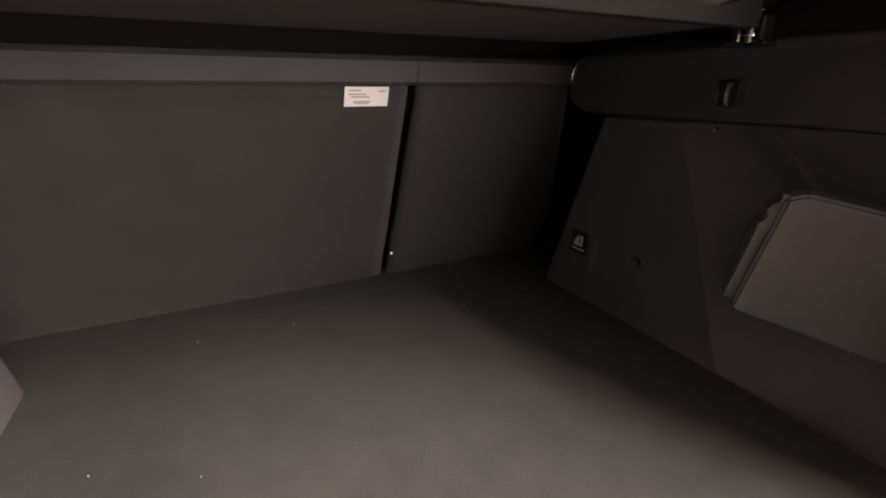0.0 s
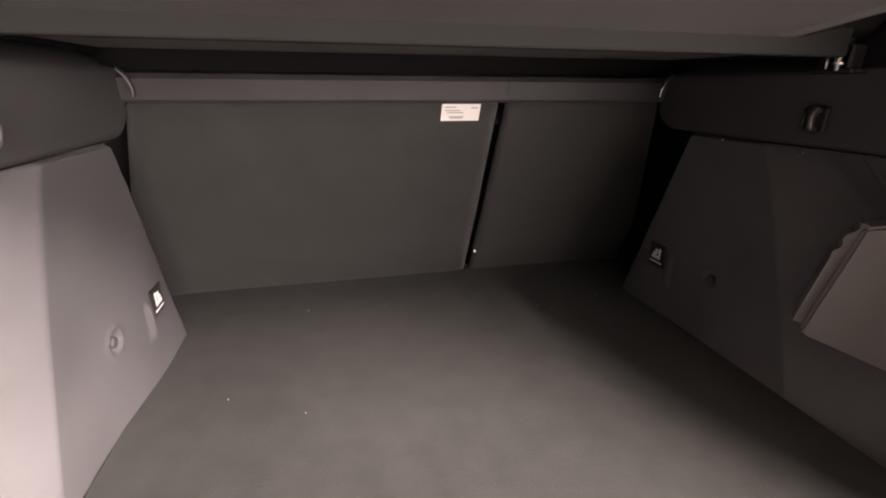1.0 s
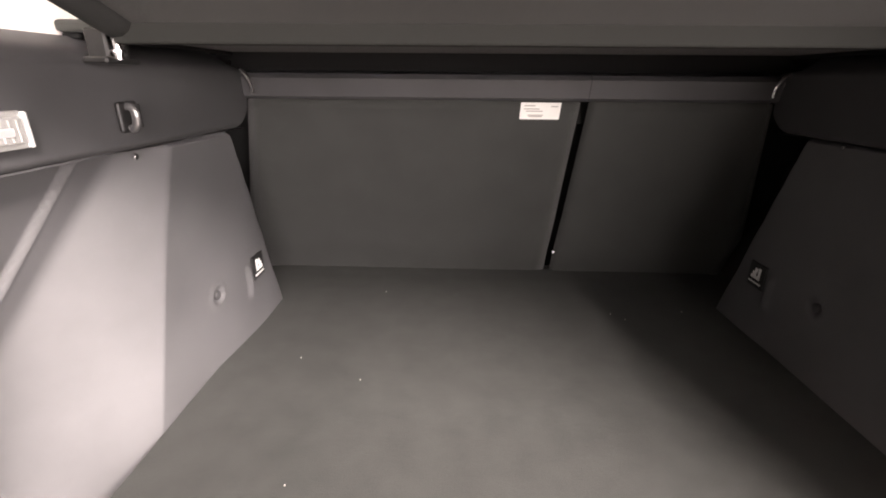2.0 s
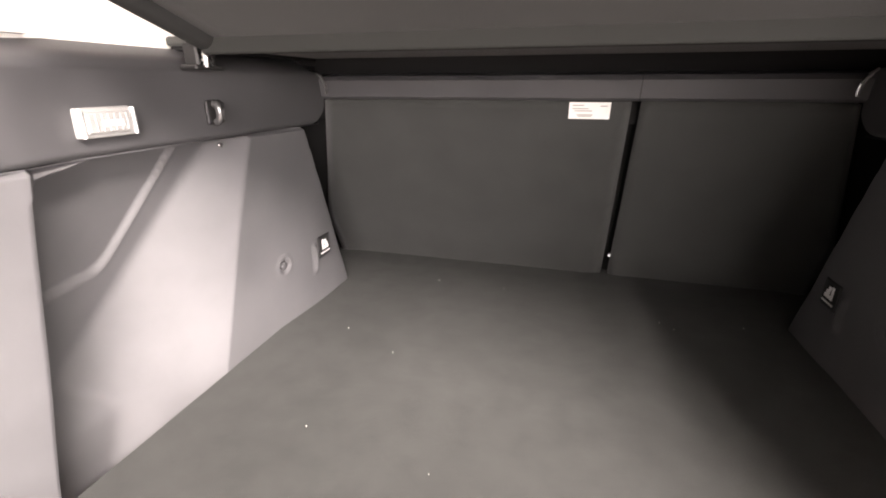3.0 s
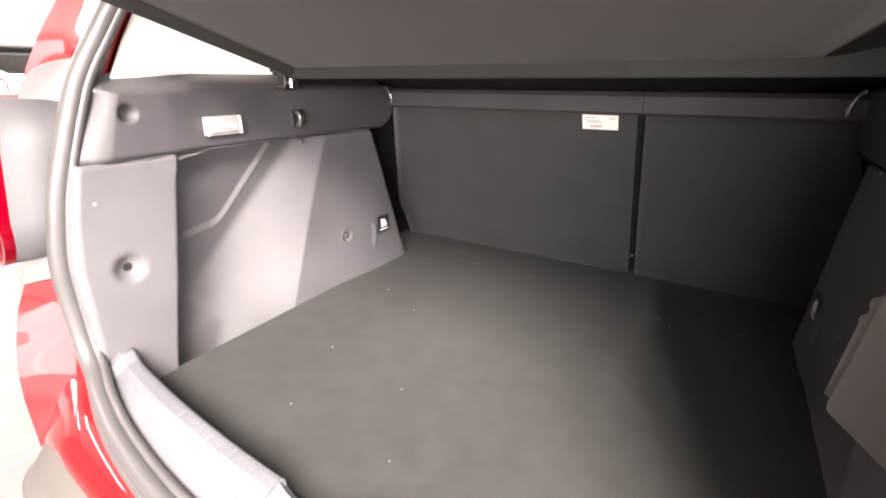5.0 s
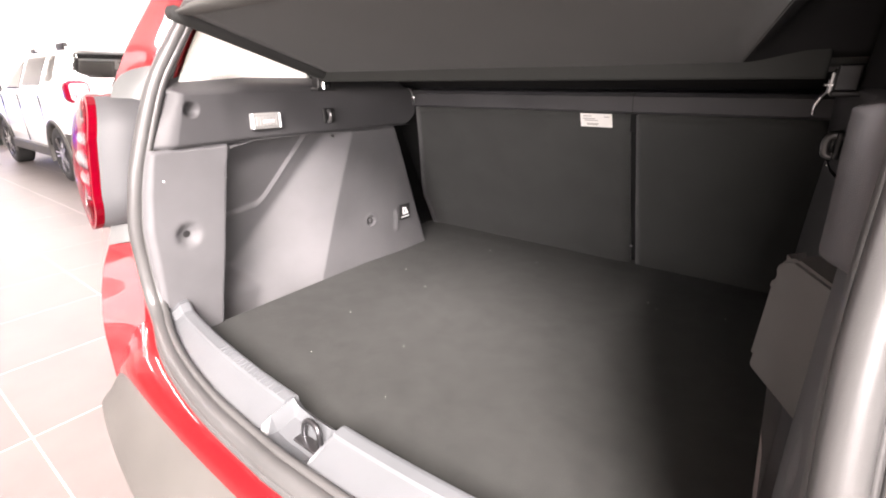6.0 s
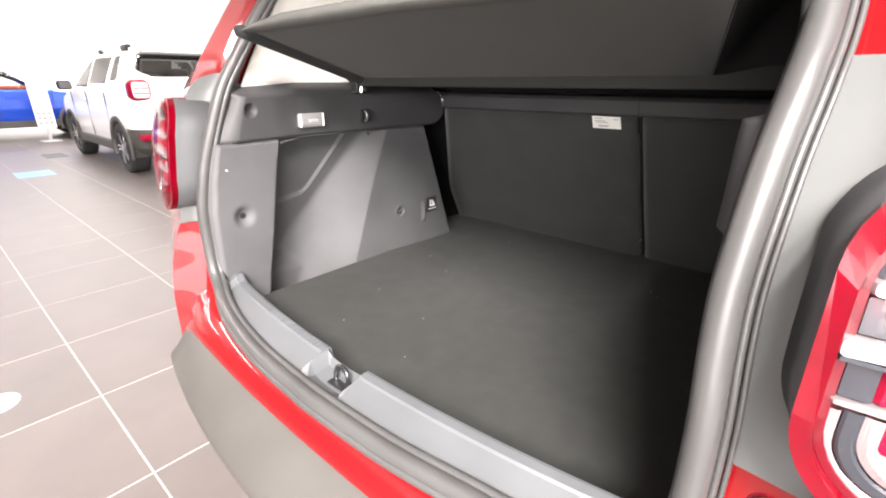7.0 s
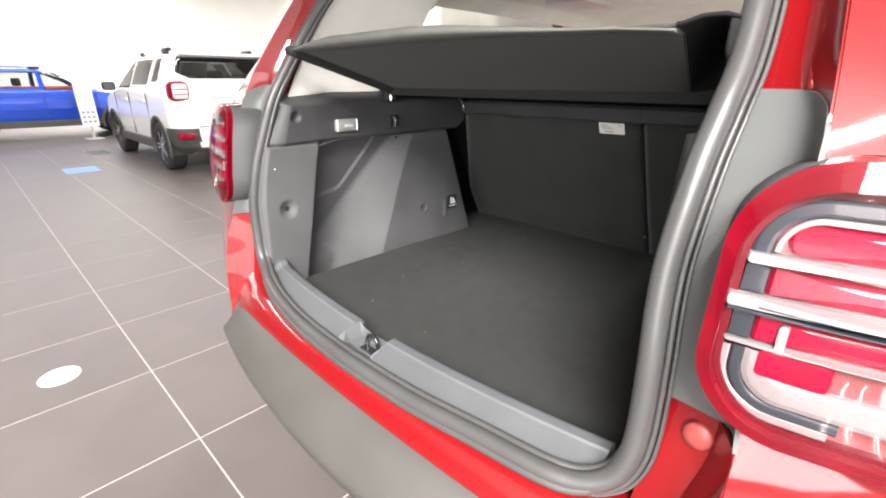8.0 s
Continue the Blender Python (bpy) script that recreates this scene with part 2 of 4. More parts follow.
    for a, b in zip(rows, rows[1:]):
        for i in range(n):
            bm.faces.new((a[i], a[(i + 1) % n], b[(i + 1) % n], b[i]))
    bm.faces.new(rows[-1])
    bm.faces.new(rows[0][::-1])
    return bm


def lerp(a, b, t):
    return a + (b - a) * t


def step(a, b, t):
    t = min(1, max(0, (t - a) / (b - a)))
    return t * t * (3 - 2 * t)


def table(rows, z):
    """Piecewise line through rows of (z, values...)."""
    if z <= rows[0][0]:
        return rows[0][1:]
    for a, b in zip(rows, rows[1:]):
        if z <= b[0]:
            t = (z - a[0]) / (b[0] - a[0])
            return tuple(lerp(p, q, t) for p, q in zip(a[1:], b[1:]))
    return rows[-1][1:]


# ---------------------------------------------------------------- the showroom
FX, FY, TURN_FLOOR = -1.558, -0.150, 0.6
TILE_M = 0.6
X0, X1, Y0, Y1, H = -22.0, 8.6, -8.6, 14.0, 4.9

bed = tagged(part("floor", box_bm(X0, X1, Y0, Y1, -0.2, -0.0006), GROUT), "light cement bed and joints under the floor tiles", "floor", kind="structure")


def wall(name, x0, x1, y0, y1, z0, z1, mat=WALL, label="plain white painted showroom wall"):
    return tagged(part(name, box_bm(x0, x1, y0, y1, z0, z1), mat), label, "wall", kind="structure")


wall("wall_west", X0 - 0.2, X0, Y0, Y1, 0, H)
wall("wall_north", X0, X1, Y1, Y1 + 0.2, 0, H)
tagged(part("ceiling", box_bm(X0 - 0.2, X1 + 0.2, Y0 - 0.2, Y1 + 0.2, H, H + 0.2), CEIL), "plain white showroom ceiling", "ceiling", kind="structure")


def glazed(name, along_x, fixed, a0, a1):
    """A glazed side: plinth, header, posts, and panes between."""
    bm = bmesh.new()
    spans = [(a0, a1, 0.0, 0.3), (a0, a1, 4.0, H)]
    n = 6
    for i in range(n + 1):
        c = lerp(a0 + 0.05, a1 - 0.05, i / n)
        spans.append((c - 0.05, c + 0.05, 0.3, 4.0))
    for p, q, z0, z1 in spans:
        if along_x:
            box_bm(p, q, fixed - 0.1, fixed + 0.1, z0, z1, bm=bm)
        else:
            box_bm(fixed - 0.1, fixed + 0.1, p, q, z0, z1, bm=bm)
    ob = tagged(part(name, bm, FRAME), "unseen tall window wall in a metal frame, added to close the hall", "window", kind="structure")
    for i in range(n):
        p, q = lerp(a0 + 0.05, a1 - 0.05, i / n) + 0.05, lerp(a0 + 0.05, a1 - 0.05, (i + 1) / n) - 0.05
        g = box_bm(p, q, fixed - 0.006, fixed + 0.006, 0.3, 4.0) if along_x else box_bm(fixed - 0.006, fixed + 0.006, p, q, 0.3, 4.0)
        pane = part("pane", g, GLASS, ob)
        pane.visible_shadow = False


# both glazed sides are unseen, added round the daylight lamps
glazed("window_1", False, X1 + 0.1, Y0, Y1)
glazed("window_2", True, Y0 - 0.1, 0.4, X1)
# unseen wall, added dark so that less light bounces into the boot
wall("unseen_wall_south", X0 - 0.2, 0.4, Y0 - 0.2, Y0, 0, H, material("light_cut_grey", (0.13, 0.128, 0.125), 0.8, grain=0.1, grain_size=60, mottle=0.05, mottle_size=1), "unseen wall added in dark grey to cut light into the boot")
tagged(part("ground", box_bm(-90, 90, -90, 90, -0.5, -0.25), material("outdoor_paving", (0.3, 0.29, 0.28), 0.9, mottle=0.15, mottle_size=0.6)), "grey paving outside the showroom", "ground", kind="structure")

# ---------------------------------------------------------------- the red car
red_car = tagged(empty("car"), "red family car with its boot open and empty", "car")

FLOOR_Z = 0.725


def side_line(y):
    return lerp(0.478, 0.460, step(0.45, 0.70, y))


def soft_min(a, b, k):
    h = max(0.0, k - abs(a - b)) / k
    return min(a, b) - h * h * k * 0.25


def soft_max(a, b, k):
    return -soft_min(-a, -b, k)


def lower_x(y, z):
    """How far out the lower boot lining stands at a place along and up."""
    edge = lerp(0.107, 0.172, (z - 0.727) / 0.351)
    column = 0.464 + 0.004 * step(0.9, 0.75, z)
    d = math.hypot(y - 0.072, z - 0.931)
    column += 0.012 * (1 - step(0.006, 0.028, d))
    f = (z - 0.727) / 0.293
    crease = 0.384 + 0.106 * f
    bead = 0.935 + soft_max(1.34 * (y - 0.285), 0.16 * (y - 0.285), 0.02)
    slope = 0.476 + (crease - y) * 0.64
    inset = min(0.600, 0.525 + 0.30 * (1.053 - z)) - 0.040 * (1 - step(0.725, 0.800, z))
    slope = soft_min(slope, inset, 0.007)
    recess = step(bead, bead + 0.006, z)
    pocket = lerp(slope - 0.002 * math.exp(-((z - bead + 0.002) / 0.004) ** 2), inset + 0.007, recess)
    top = 1.076 + 0.012 * step(0.16, 0.26, y) - 0.016 * (1 - step(0.0, 0.026, y - edge)) ** 2
    pocket = lerp(pocket, 0.468, step(top, top + 0.003, z))
    side = side_line(y)
    dm = math.hypot(y - 0.556, z - 0.843)
    side += 0.008 * (1 - step(0.009, 0.013, dm)) - 0.003 * step(0.013, 0.016, dm) * (1 - step(0.016, 0.022, dm))
    side -= 0.007 * step(0.640, 0.646, y) * (1 - step(0.650, 0.658, y)) * step(0.79, 0.80, z) * (1 - step(0.845, 0.86, z))
    inner = max(side, pocket) if y < crease + 0.02 else side
    front = 0.655 + (1.09 - z) * 0.34
    inner += 0.035 * step(front, front + 0.012, y)
    return lerp(column, inner, step(edge, edge + 0.014, y)) + 0.006 * step(1.0865, 1.092, z)


def lining(s, name_label):
    zs = [0.640 + 0.0056 * i for i in range(72)] + [1.040 + 0.0013 * i for i in range(42)]
    shift = 0.010 if s > 0 else 0.0
    def edge(z):
        return table([(0.7, 0.004), (0.95, 0.007), (1.02, 0.018), (1.075, 0.032), (1.10, 0.040)], z)[0]
    tuck = 0.035 if s > 0 else 0.0
    rows = [[(s * 0.493 - 0.6 * shift, edge(z) - 0.002 + tuck * step(0.86, 0.80, z), z) for z in zs], [(s * 0.474 + shift, edge(z) - 0.003 + tuck * step(0.86, 0.80, z), z) for z in zs]]
    for i in range(191):
        row = []
        for z in zs:
            f = (z - 0.727) / 0.293
            lip = lerp(0.107, 0.172, (z - 0.727) / 0.351)
            stops = ((0, edge(z) + 0.004 + tuck * step(0.86, 0.80, z)), (24, lip), (40, lip + 0.014), (120, 0.384 + 0.106 * f + 0.004), (190, 0.672 + (1.09 - z) * 0.34))
            y = table(stops, i)[0]
            row.append((s * lower_x(y, z) + shift, y, z))
        rows.append(row)
    ob = part("side_lining", sheet_bm(rows), TRIM, red_car, name_label, smooth=True)
    part("clip_hole", disc_bm((s * 0.4795 + shift, 0.072, 0.931), (-s, 0, 0), 0.0075, 0.004), DARK, ob)
    if s < 0:
        part("clip", disc_bm((s * 0.465, 0.047, 1.039), (-s, 0, 0), 0.0017, 0.003, 10), WHITE, ob)
    part("fixing_plug", disc_bm((s * 0.4765 + shift, 0.556, 0.843), (-s, 0, 0), 0.0075, 0.006, dish=0.001), TRIM_UP, ob)
    return ob


def upper_x(y, z):
    x = lerp(0.470, 0.466, step(1.1, 1.19, z)) - 0.016 * (1 - step(0.05, 0.22, y)) * 0.8
    x += 0.010 * step(0.17, 0.26, y) * (1 - step(0.36, 0.5, y))
    d = math.hypot(y - 0.116, z - 1.160)
    x += 0.014 * (1 - step(0.008, 0.014, d))
    return x


def upper_lining(s):
    rows = []
    for i in range(140):
        f = i / 139
        row = []
        for j in range(26):
            z = lerp(1.0935, 1.188, j / 25)
            y_rear = lerp(0.078, 0.106, j / 25)
            y_front = 0.752 - 0.045 * max(0.0, (1.13 - z) / 0.037) ** 2
            y = lerp(y_rear, y_front, f)
            swell = 0.006 * (1 - step(0.10, 0.30, y)) if s > 0 else 0.0
            row.append((s * (upper_x(y, z) - swell + 0.006 * (1 - step(1.0935, 1.0985, z))), y, z))
        y = lerp(0.09, 0.71, f)
        row.append((s * 0.4705, y, 1.1935))
        row.append((s * 0.490, lerp(0.115, 0.71, f), 1.206))
        row.append((s * 0.508, lerp(0.15, 0.71, f), 1.216))
        row.append((s * 0.600, lerp(0.26, 0.71, f), 1.218))
        rows.append(row)
    rear = [(s * 0.494, p[1] - lerp(0.052, 0.030, step(1.09, 1.19, p[2])), p[2]) for p in rows[0]]
    mid = [(s * lerp(abs(p[0]), 0.494, 0.30), p[1] - lerp(0.022, 0.013, step(1.09, 1.19, p[2])), p[2]) for p in rows[0]]
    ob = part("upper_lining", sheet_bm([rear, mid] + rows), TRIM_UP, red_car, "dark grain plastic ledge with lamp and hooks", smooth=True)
    part("screw", disc_bm((s * (0.4795 if s < 0 else 0.4735), 0.116, 1.160), (-s, 0, 0), 0.0055, 0.004, 12, dish=-0.002), STEEL, ob)
    # return below the ledge
    part("ledge_underside", sheet_bm([[(s * (upper_x(y, 1.094) + 0.001), y, 1.0925), (s * 0.62, y, 1.088)] for y in [0.13 + 0.02 * i for i in range(31)]]), TRIM, ob)
    return ob


for s, word in ((-1, "dark grained plastic boot lining with an open pocket"), (1, "dark grained plastic boot lining in shade")):
    lining(s, word)
    up = upper_lining(s)
    # bag hook in its dark recess, and the bracket that carries the shelf
    lo, hi = min(s * 0.472, s * 0.4655), max(s * 0.472, s * 0.4655)
    hook = part("bag_hook", box_bm(lo, hi, 0.421, 0.453, 1.115, 1.149, 0.003), DARK, up, "small black folding hook with glossy edges")
    tongue = smooth_path([(s * 0.466, 0.432, 1.144), (s * 0.459, 0.432, 1.142), (s * 0.4565, 0.432, 1.132), (s * 0.459, 0.432, 1.121), (s * 0.466, 0.432, 1.118)], 5)
    part("tongue", tube_bm(tongue, 0.0055, 10, 0.6), GLOSS, hook, smooth=True)
    part("edge", tube_bm([Vector((s * 0.4645, 0.450, z)) for z in (1.119, 1.132, 1.145)], 0.0022, 8), GLOSS, hook, smooth=True)
    bracket = bmesh.new()
    for y0, y1, z0, z1, x0, x1 in ((0.392, 0.446, 1.188, 1.195, 0.446, 0.474), (0.398, 0.404, 1.193, 1.222, 0.448, 0.470), (0.428, 0.440, 1.193, 1.216, 0.452, 0.470), (0.404, 0.430, 1.212, 1.222, 0.452, 0.470)):
        box_bm(min(s * x0, s * x1), max(s * x0, s * x1), y0, y1, z0, z1, 0.002, 1, bm=bracket)
    peg_ob = part("shelf_rest", bracket, DARK, up, "black shelf bracket")
    pin = tube_bm([Vector((s * 0.447, 0.412, z)) for z in (1.192, 1.199, 1.213)], 0.0048, 12)
    disc_bm((s * 0.447, 0.412, 1.199), (0, 0, 1), 0.0085, 0.003, 14, bm=pin)
    part("shelf_pin", pin, CHROME, peg_ob, "bright pin")
    part("spring", tube_bm([Vector((s * 0.449, 0.426, z)) for z in (1.194, 1.204, 1.218)], 0.0028, 8), CHROME, peg_ob)
    # small clip screws under the ledge
    part("clip", disc_bm((s * 0.487, 0.456, 1.083), (-s, 0, -0.3), 0.004, 0.004, 10), CHROME, up)
    part("clip", disc_bm((s * 0.474, 0.585, 1.088), (-s, 0, -0.3), 0.0025, 0.003, 10), CHROME, up)
    # bezel round the seat-back catch
    bez = tube_bm(smooth_path([(s * 0.455, 0.708, 1.190), (s * 0.447, 0.712, 1.181), (s * 0.441, 0.716, 1.165), (s * 0.442, 0.719, 1.152)], 4), 0.0034, 8)
    part("catch_bezel", bez, CHROME, up, "bright seat catch edge")
    # black anchor badge
    bx = s * (side_line(0.68) - 0.002) + (0.010 if s > 0 else 0.0)
    plate = box_bm(min(bx, bx + s * 0.006), max(bx, bx + s * 0.006), 0.661, 0.707, 0.819, 0.866, 0.0015, 1)
    badge = part("anchor_badge", plate, DARK, red_car, "black square badge with a white seat sign")
    fx = bx - s * 0.0008
    sign = bmesh.new()
    for y0, y1, z0, z1 in ((0.673, 0.679, 0.840, 0.858), (0.673, 0.697, 0.836, 0.842), (0.682, 0.689, 0.849, 0.856), (0.684, 0.694, 0.842, 0.849)):
        box_bm(fx - 0.0005, fx + 0.0005, y0, y1, z0, z1, bm=sign)
    part("seat_sign", sign, WHITE, badge)
    part("bar", box_bm(fx - 0.0005, fx + 0.0005, 0.667, 0.701, 0.8275, 0.8305), WHITE, badge)

# dark panels added behind the linings to close see-through gaps
for s in (-1, 1):
    part("lining_closer", box_bm(min(s * 0.634, s * 0.642), max(s * 0.634, s * 0.642), 0.09, 1.0, 0.60, 1.19), DARK, red_car)
    part("lining_closer", box_bm(min(s * 0.505, s * 0.63), max(s * 0.505, s * 0.63), 0.45, 0.80, 1.198, 1.206), DARK, red_car)

# boot lamp on one side
boot_lamp = part("boot_lamp", box_bm(-0.486, -0.4690, 0.238, 0.306, 1.114, 1.147, 0.003), LAMP_CLEAR, red_car, "rectangular clear boot lamp, switched off")
part("lens", box_bm(-0.4725, -0.4662, 0.244, 0.300, 1.119, 1.142, 0.002), LAMP_CLEAR, boot_lamp)
for i in range(7):
    part("lens_rib", box_bm(-0.4668, -0.4655, 0.2475 + 0.0075 * i, 0.2495 + 0.0075 * i, 1.121, 1.140, 0.0004, 1), LAMP_CLEAR, boot_lamp)
part("reflector", box_bm(-0.4662, -0.4650, 0.262, 0.288, 1.126, 1.133, 0.0008, 1), SILVER, boot_lamp)
for y0, y1 in ((0.2385, 0.2425), (0.3015, 0.3055)):
    part("clip_edge", box_bm(-0.4705, -0.4655, y0, y1, 1.115, 1.146, 0.001, 1), SILVER, boot_lamp)

# cover of the storage space on the far side
P, T = Vector((0.436, 0.354, 0.853)), Vector((0.440, 0.321, 1.020))
out = Vector((0.63, -0.76, -0.16)).normalized()
nrm = out.cross((T - P).normalized()).normalized()
if nrm.y < 0:
    nrm = -nrm
upv = (T - P).normalized()
shape = [(0.0, 0.006), (0.006, 0.0), (0.20, -0.015), (0.20, 0.17), (0.02, 0.175), (0.002, 0.165)]
bm = bmesh.new()
front = [bm.verts.new(P + out * u + upv * v) for u, v in shape]
back = [bm.verts.new(P + out * u + upv * v + nrm * 0.035) for u, v in shape]
bm.faces.new(front)
bm.faces.new(back[::-1])
for i in range(len(shape)):
    j = (i + 1) % len(shape)
    bm.faces.new((front[i], front[j], back[j], back[i]))
bmesh.ops.bevel(bm, geom=[e for e in bm.edges], offset=0.004, segments=2, affect="EDGES")
storage = part("storage_cover", bm, COVER_GREY, red_car, "lighter grey plastic storage cover", smooth=False)
bm = bmesh.new()
strip = [P + out * u + upv * v + nrm * w for u, v, w in ((-0.011, 0.012, 0.010), (-0.011, 0.120, 0.010), (-0.013, 0.118, 0.04), (-0.013, 0.02, 0.04))]
f = bm.faces.new([bm.verts.new(p) for p in strip])
r = bmesh.ops.extrude_face_region(bm, geom=[f])
for v in [g for g in r["geom"] if isinstance(g, bmesh.types.BMVert)]:
    v.co += out * 0.02
part("cover_flange", bm, COVER_GREY, storage)
rows = []
for k in range(9):
    v = lerp(0.118, 0.168, k / 8)
    u = -0.007 - (0.004 if k % 4 < 2 else 0.0) + 0.010 * (k / 8) ** 2
    rows.append([P + out * (u + 0.014) + upv * v + nrm * 0.008, P + out * u + upv * v + nrm * 0.010, P + out * (u - 0.001) + upv * v + nrm * 0.03])
thick(part("cover_catch", sheet_bm(rows), COVER_GREY, storage, "notched edge of the cover"), 0.003, 0)

# boot floor
bm = bmesh.new()
rows = []
for i in range(60):
    y = lerp(0.035, 0.975, i / 59)
    row = []
    for j in range(50):
        x = lerp(-0.474, 0.474, j / 49) * (1 + 0.24 * step(0.785, 0.80, y))
        row.append((x, y, FLOOR_Z + 0.010 * step(0.90, 0.95, y) * step(0.60, 0.5, abs(x))))
    rows.append(row)
thick(part("boot_floor", sheet_bm(rows), CARPET, red_car, "dark grey carpeted boot floor with dust specks", smooth=True), 0.012)
bm = bmesh.new()
rng = random.Random(4)
for i in range(11):
    x, y = rng.uniform(-0.42, 0.42), rng.uniform(0.06, 0.88)
    r = rng.choice((0.0003, 0.0004, 0.0005))
    box_bm(x - r, x + r * 1.4, y - r, y + r, FLOOR_Z + 0.0005, FLOOR_Z + 0.003, bm=bm)
dust = part("dust", bm, PRINT, red_car, "tiny pale specks of lint")
tagged(dust, kind="stuff")

# split seat back, leaning, with a stiff top edge
def seat_y(z):
    return 0.752 + 0.46 * (1.14 - z) + 0.006 * step(0.9, 0.78, z)


def seat_half(x0, x1, label):
    rows = []
    n = 26
    for i in range(n + 1):
        z = lerp(0.722, 1.138, i / n)
        wide = 0.095 * min(1.0, (1.138 - z) / 0.30)
        e0, e1 = x0 - (wide if x0 < 0 else 0), x1 + (wide if x0 > 0 else 0)
        row = []
        for j in range(25):
            f = j / 24
            x = lerp(e0, e1, f)
            edge = min(x - e0, e1 - x)
            roll = 0.006 * (1 - step(0.0, 0.012, edge)) + 0.002 * noise.noise(Vector((x * 5, z * 5, 3)))
            row.append((x, seat_y(z) + roll, z))
        rows.append(row)
    body = thick(part("seat_back", sheet_bm(rows), FELT, red_car, label, smooth=True), 0.06, 1.0, 0)
    x0, x1 = (x0, 0.1415) if x0 < 0 else (0.1425, x1)
    rows = []
    for y, z in ((0.800, 1.141), (0.751, 1.141), (0.742, 1.146), (0.734, 1.176), (0.742, 1.184), (0.800, 1.190)):
        rows.append([(lerp(x0, x1, j / 6), y, z) for j in range(7)])
    part("top_edge", sheet_bm(rows), TRIM_UP, body, smooth=False)
    return body


left_seat = seat_half(-0.470, 0.1325, "larger dark felt seat back with a paper label")
seat_half(0.147, 0.470, "smaller dark felt seat back")
# dark sheet put in for the shade between the seat backs
thick(part("seat_gap_shade", sheet_bm([[(x, seat_y(z) + 0.045, z) for x in (0.105, 0.175)] for z in (0.73, 0.9, 1.137, 1.150)]), SHADE_FELT, red_car), 0.004, 0)
# added dark panel: closes the gap above the seats and gives its shade
part("dark_gap_panel", box_bm(-0.62, 0.62, 0.790, 0.800, 1.100, 1.245), SHADE_FELT, red_car)
# dark sheets put in for the shade between lining and seat back
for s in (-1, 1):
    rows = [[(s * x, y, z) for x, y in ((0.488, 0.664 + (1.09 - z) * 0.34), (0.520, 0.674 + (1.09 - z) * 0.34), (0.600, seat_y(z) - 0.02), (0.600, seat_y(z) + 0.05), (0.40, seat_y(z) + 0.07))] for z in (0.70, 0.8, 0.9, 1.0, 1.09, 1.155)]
    thick(part("seat_side_shade", sheet_bm(rows), SHADE_FELT, red_car), 0.003, 0, 0)
part("seat_bolt", disc_bm((0.142, 0.9, 0.80), (0, -1, 0.3), 0.003, 0.006, 10), STEEL, red_car)



def on_seat(x, z, lift):
    return (x, seat_y(z) - lift, z)


lab = sheet_bm([[on_seat(lerp(0.026, 0.0975, j / 8), z, 0.0022) for j in range(9)] for z in (1.109, 1.119, 1.129, 1.1385)])
label_ob = thick(part("paper_label", lab, PAPER, left_seat, "white printed paper label", smooth=True), 0.0008, 1)
for x0, x1, z in ((0.032, 0.052, 1.133), (0.080, 0.092, 1.132), (0.032, 0.060, 1.1275), (0.036, 0.066, 1.1235), (0.040, 0.068, 1.1165), (0.042, 0.066, 1.1140)):
    bars = sheet_bm([[on_seat(lerp(x0, x1, j / 3), zz, 0.0031) for j in range(4)] for zz in (z - 0.0009, z + 0.0009)])
    part("bar", bars, PRINT, label_ob)

# sill plate, two wings and the catch recess
def sill_in(x):
    return 0.002 + 0.19 * x * x


def sill_out(x):
    return -0.067 + 0.27 * x * x


def sill_wing(x0, x1):
    rows = []
    n = 24
    for i in range(n + 1):
        x = lerp(x0, x1, i / n)
        yi, yo = sill_in(x), sill_out(x)
        lift = 0.012 * step(0.432, 0.45, -x)
        rows.append([(x, yi + 0.005, 0.715), (x, yi + 0.002, 0.787 + lift), (x, yi - 0.001, 0.7905 + lift), (x, yi - 0.005, 0.791 + lift), (x, yi - 0.016, 0.790 + lift),
                     (x, yi - 0.019, 0.787 + lift), (x, lerp(yi, yo, 0.9), 0.772 + lift), (x, yo, 0.768 + lift), (x, yo - 0.002, 0.745)])
    return sheet_bm(rows)


sill = thick(part("sill_plate", sill_wing(-0.470, -0.062), SILL, red_car, "pale grey ribbed plastic loading sill", smooth=False), 0.004, 0, 0)
thick(part("sill_wing", sill_wing(0.040, 0.452), SILL, sill, smooth=False), 0.004, 0, 0)
rows = []
for x in (-0.0625, -0.050, -0.02, 0.02, 0.034, 0.0405):
    d = 0.026 * step(-0.0625, -0.045, x) * step(0.0405, 0.030, x)
    yi, yo = sill_in(x), sill_out(x)
    rows.append([(x, yi + 0.005, 0.715), (x, yi + 0.003, 0.776 - d * 0.35), (x, yi - 0.005, 0.790 - d * 0.5), (x, yi - 0.012, 0.788 - d), (x, lerp(yi, yo, 0.6), 0.783 - d), (x, lerp(yi, yo, 0.8), 0.778 - d * 0.6), (x, yo, 0.760), (x, yo - 0.004, 0.745)])
recess = thick(part("catch_recess", sheet_bm(rows), SILL, sill, smooth=False), 0.004, 0, 0)
ring_path = smooth_path([(-0.017, -0.020, 0.755), (-0.016, -0.020, 0.774), (-0.012, -0.019, 0.786), (0.0, -0.018, 0.790), (0.012, -0.019, 0.786), (0.016, -0.020, 0.774), (0.017, -0.020, 0.755)], 5)
catch = part("boot_catch", tube_bm(ring_path, 0.0038, 10), STEEL, red_car, "dark steel boot catch loop", smooth=True)
part("base", box_bm(-0.024, 0.024, -0.034, -0.008, 0.754, 0.7625, 0.002), STEEL, catch)
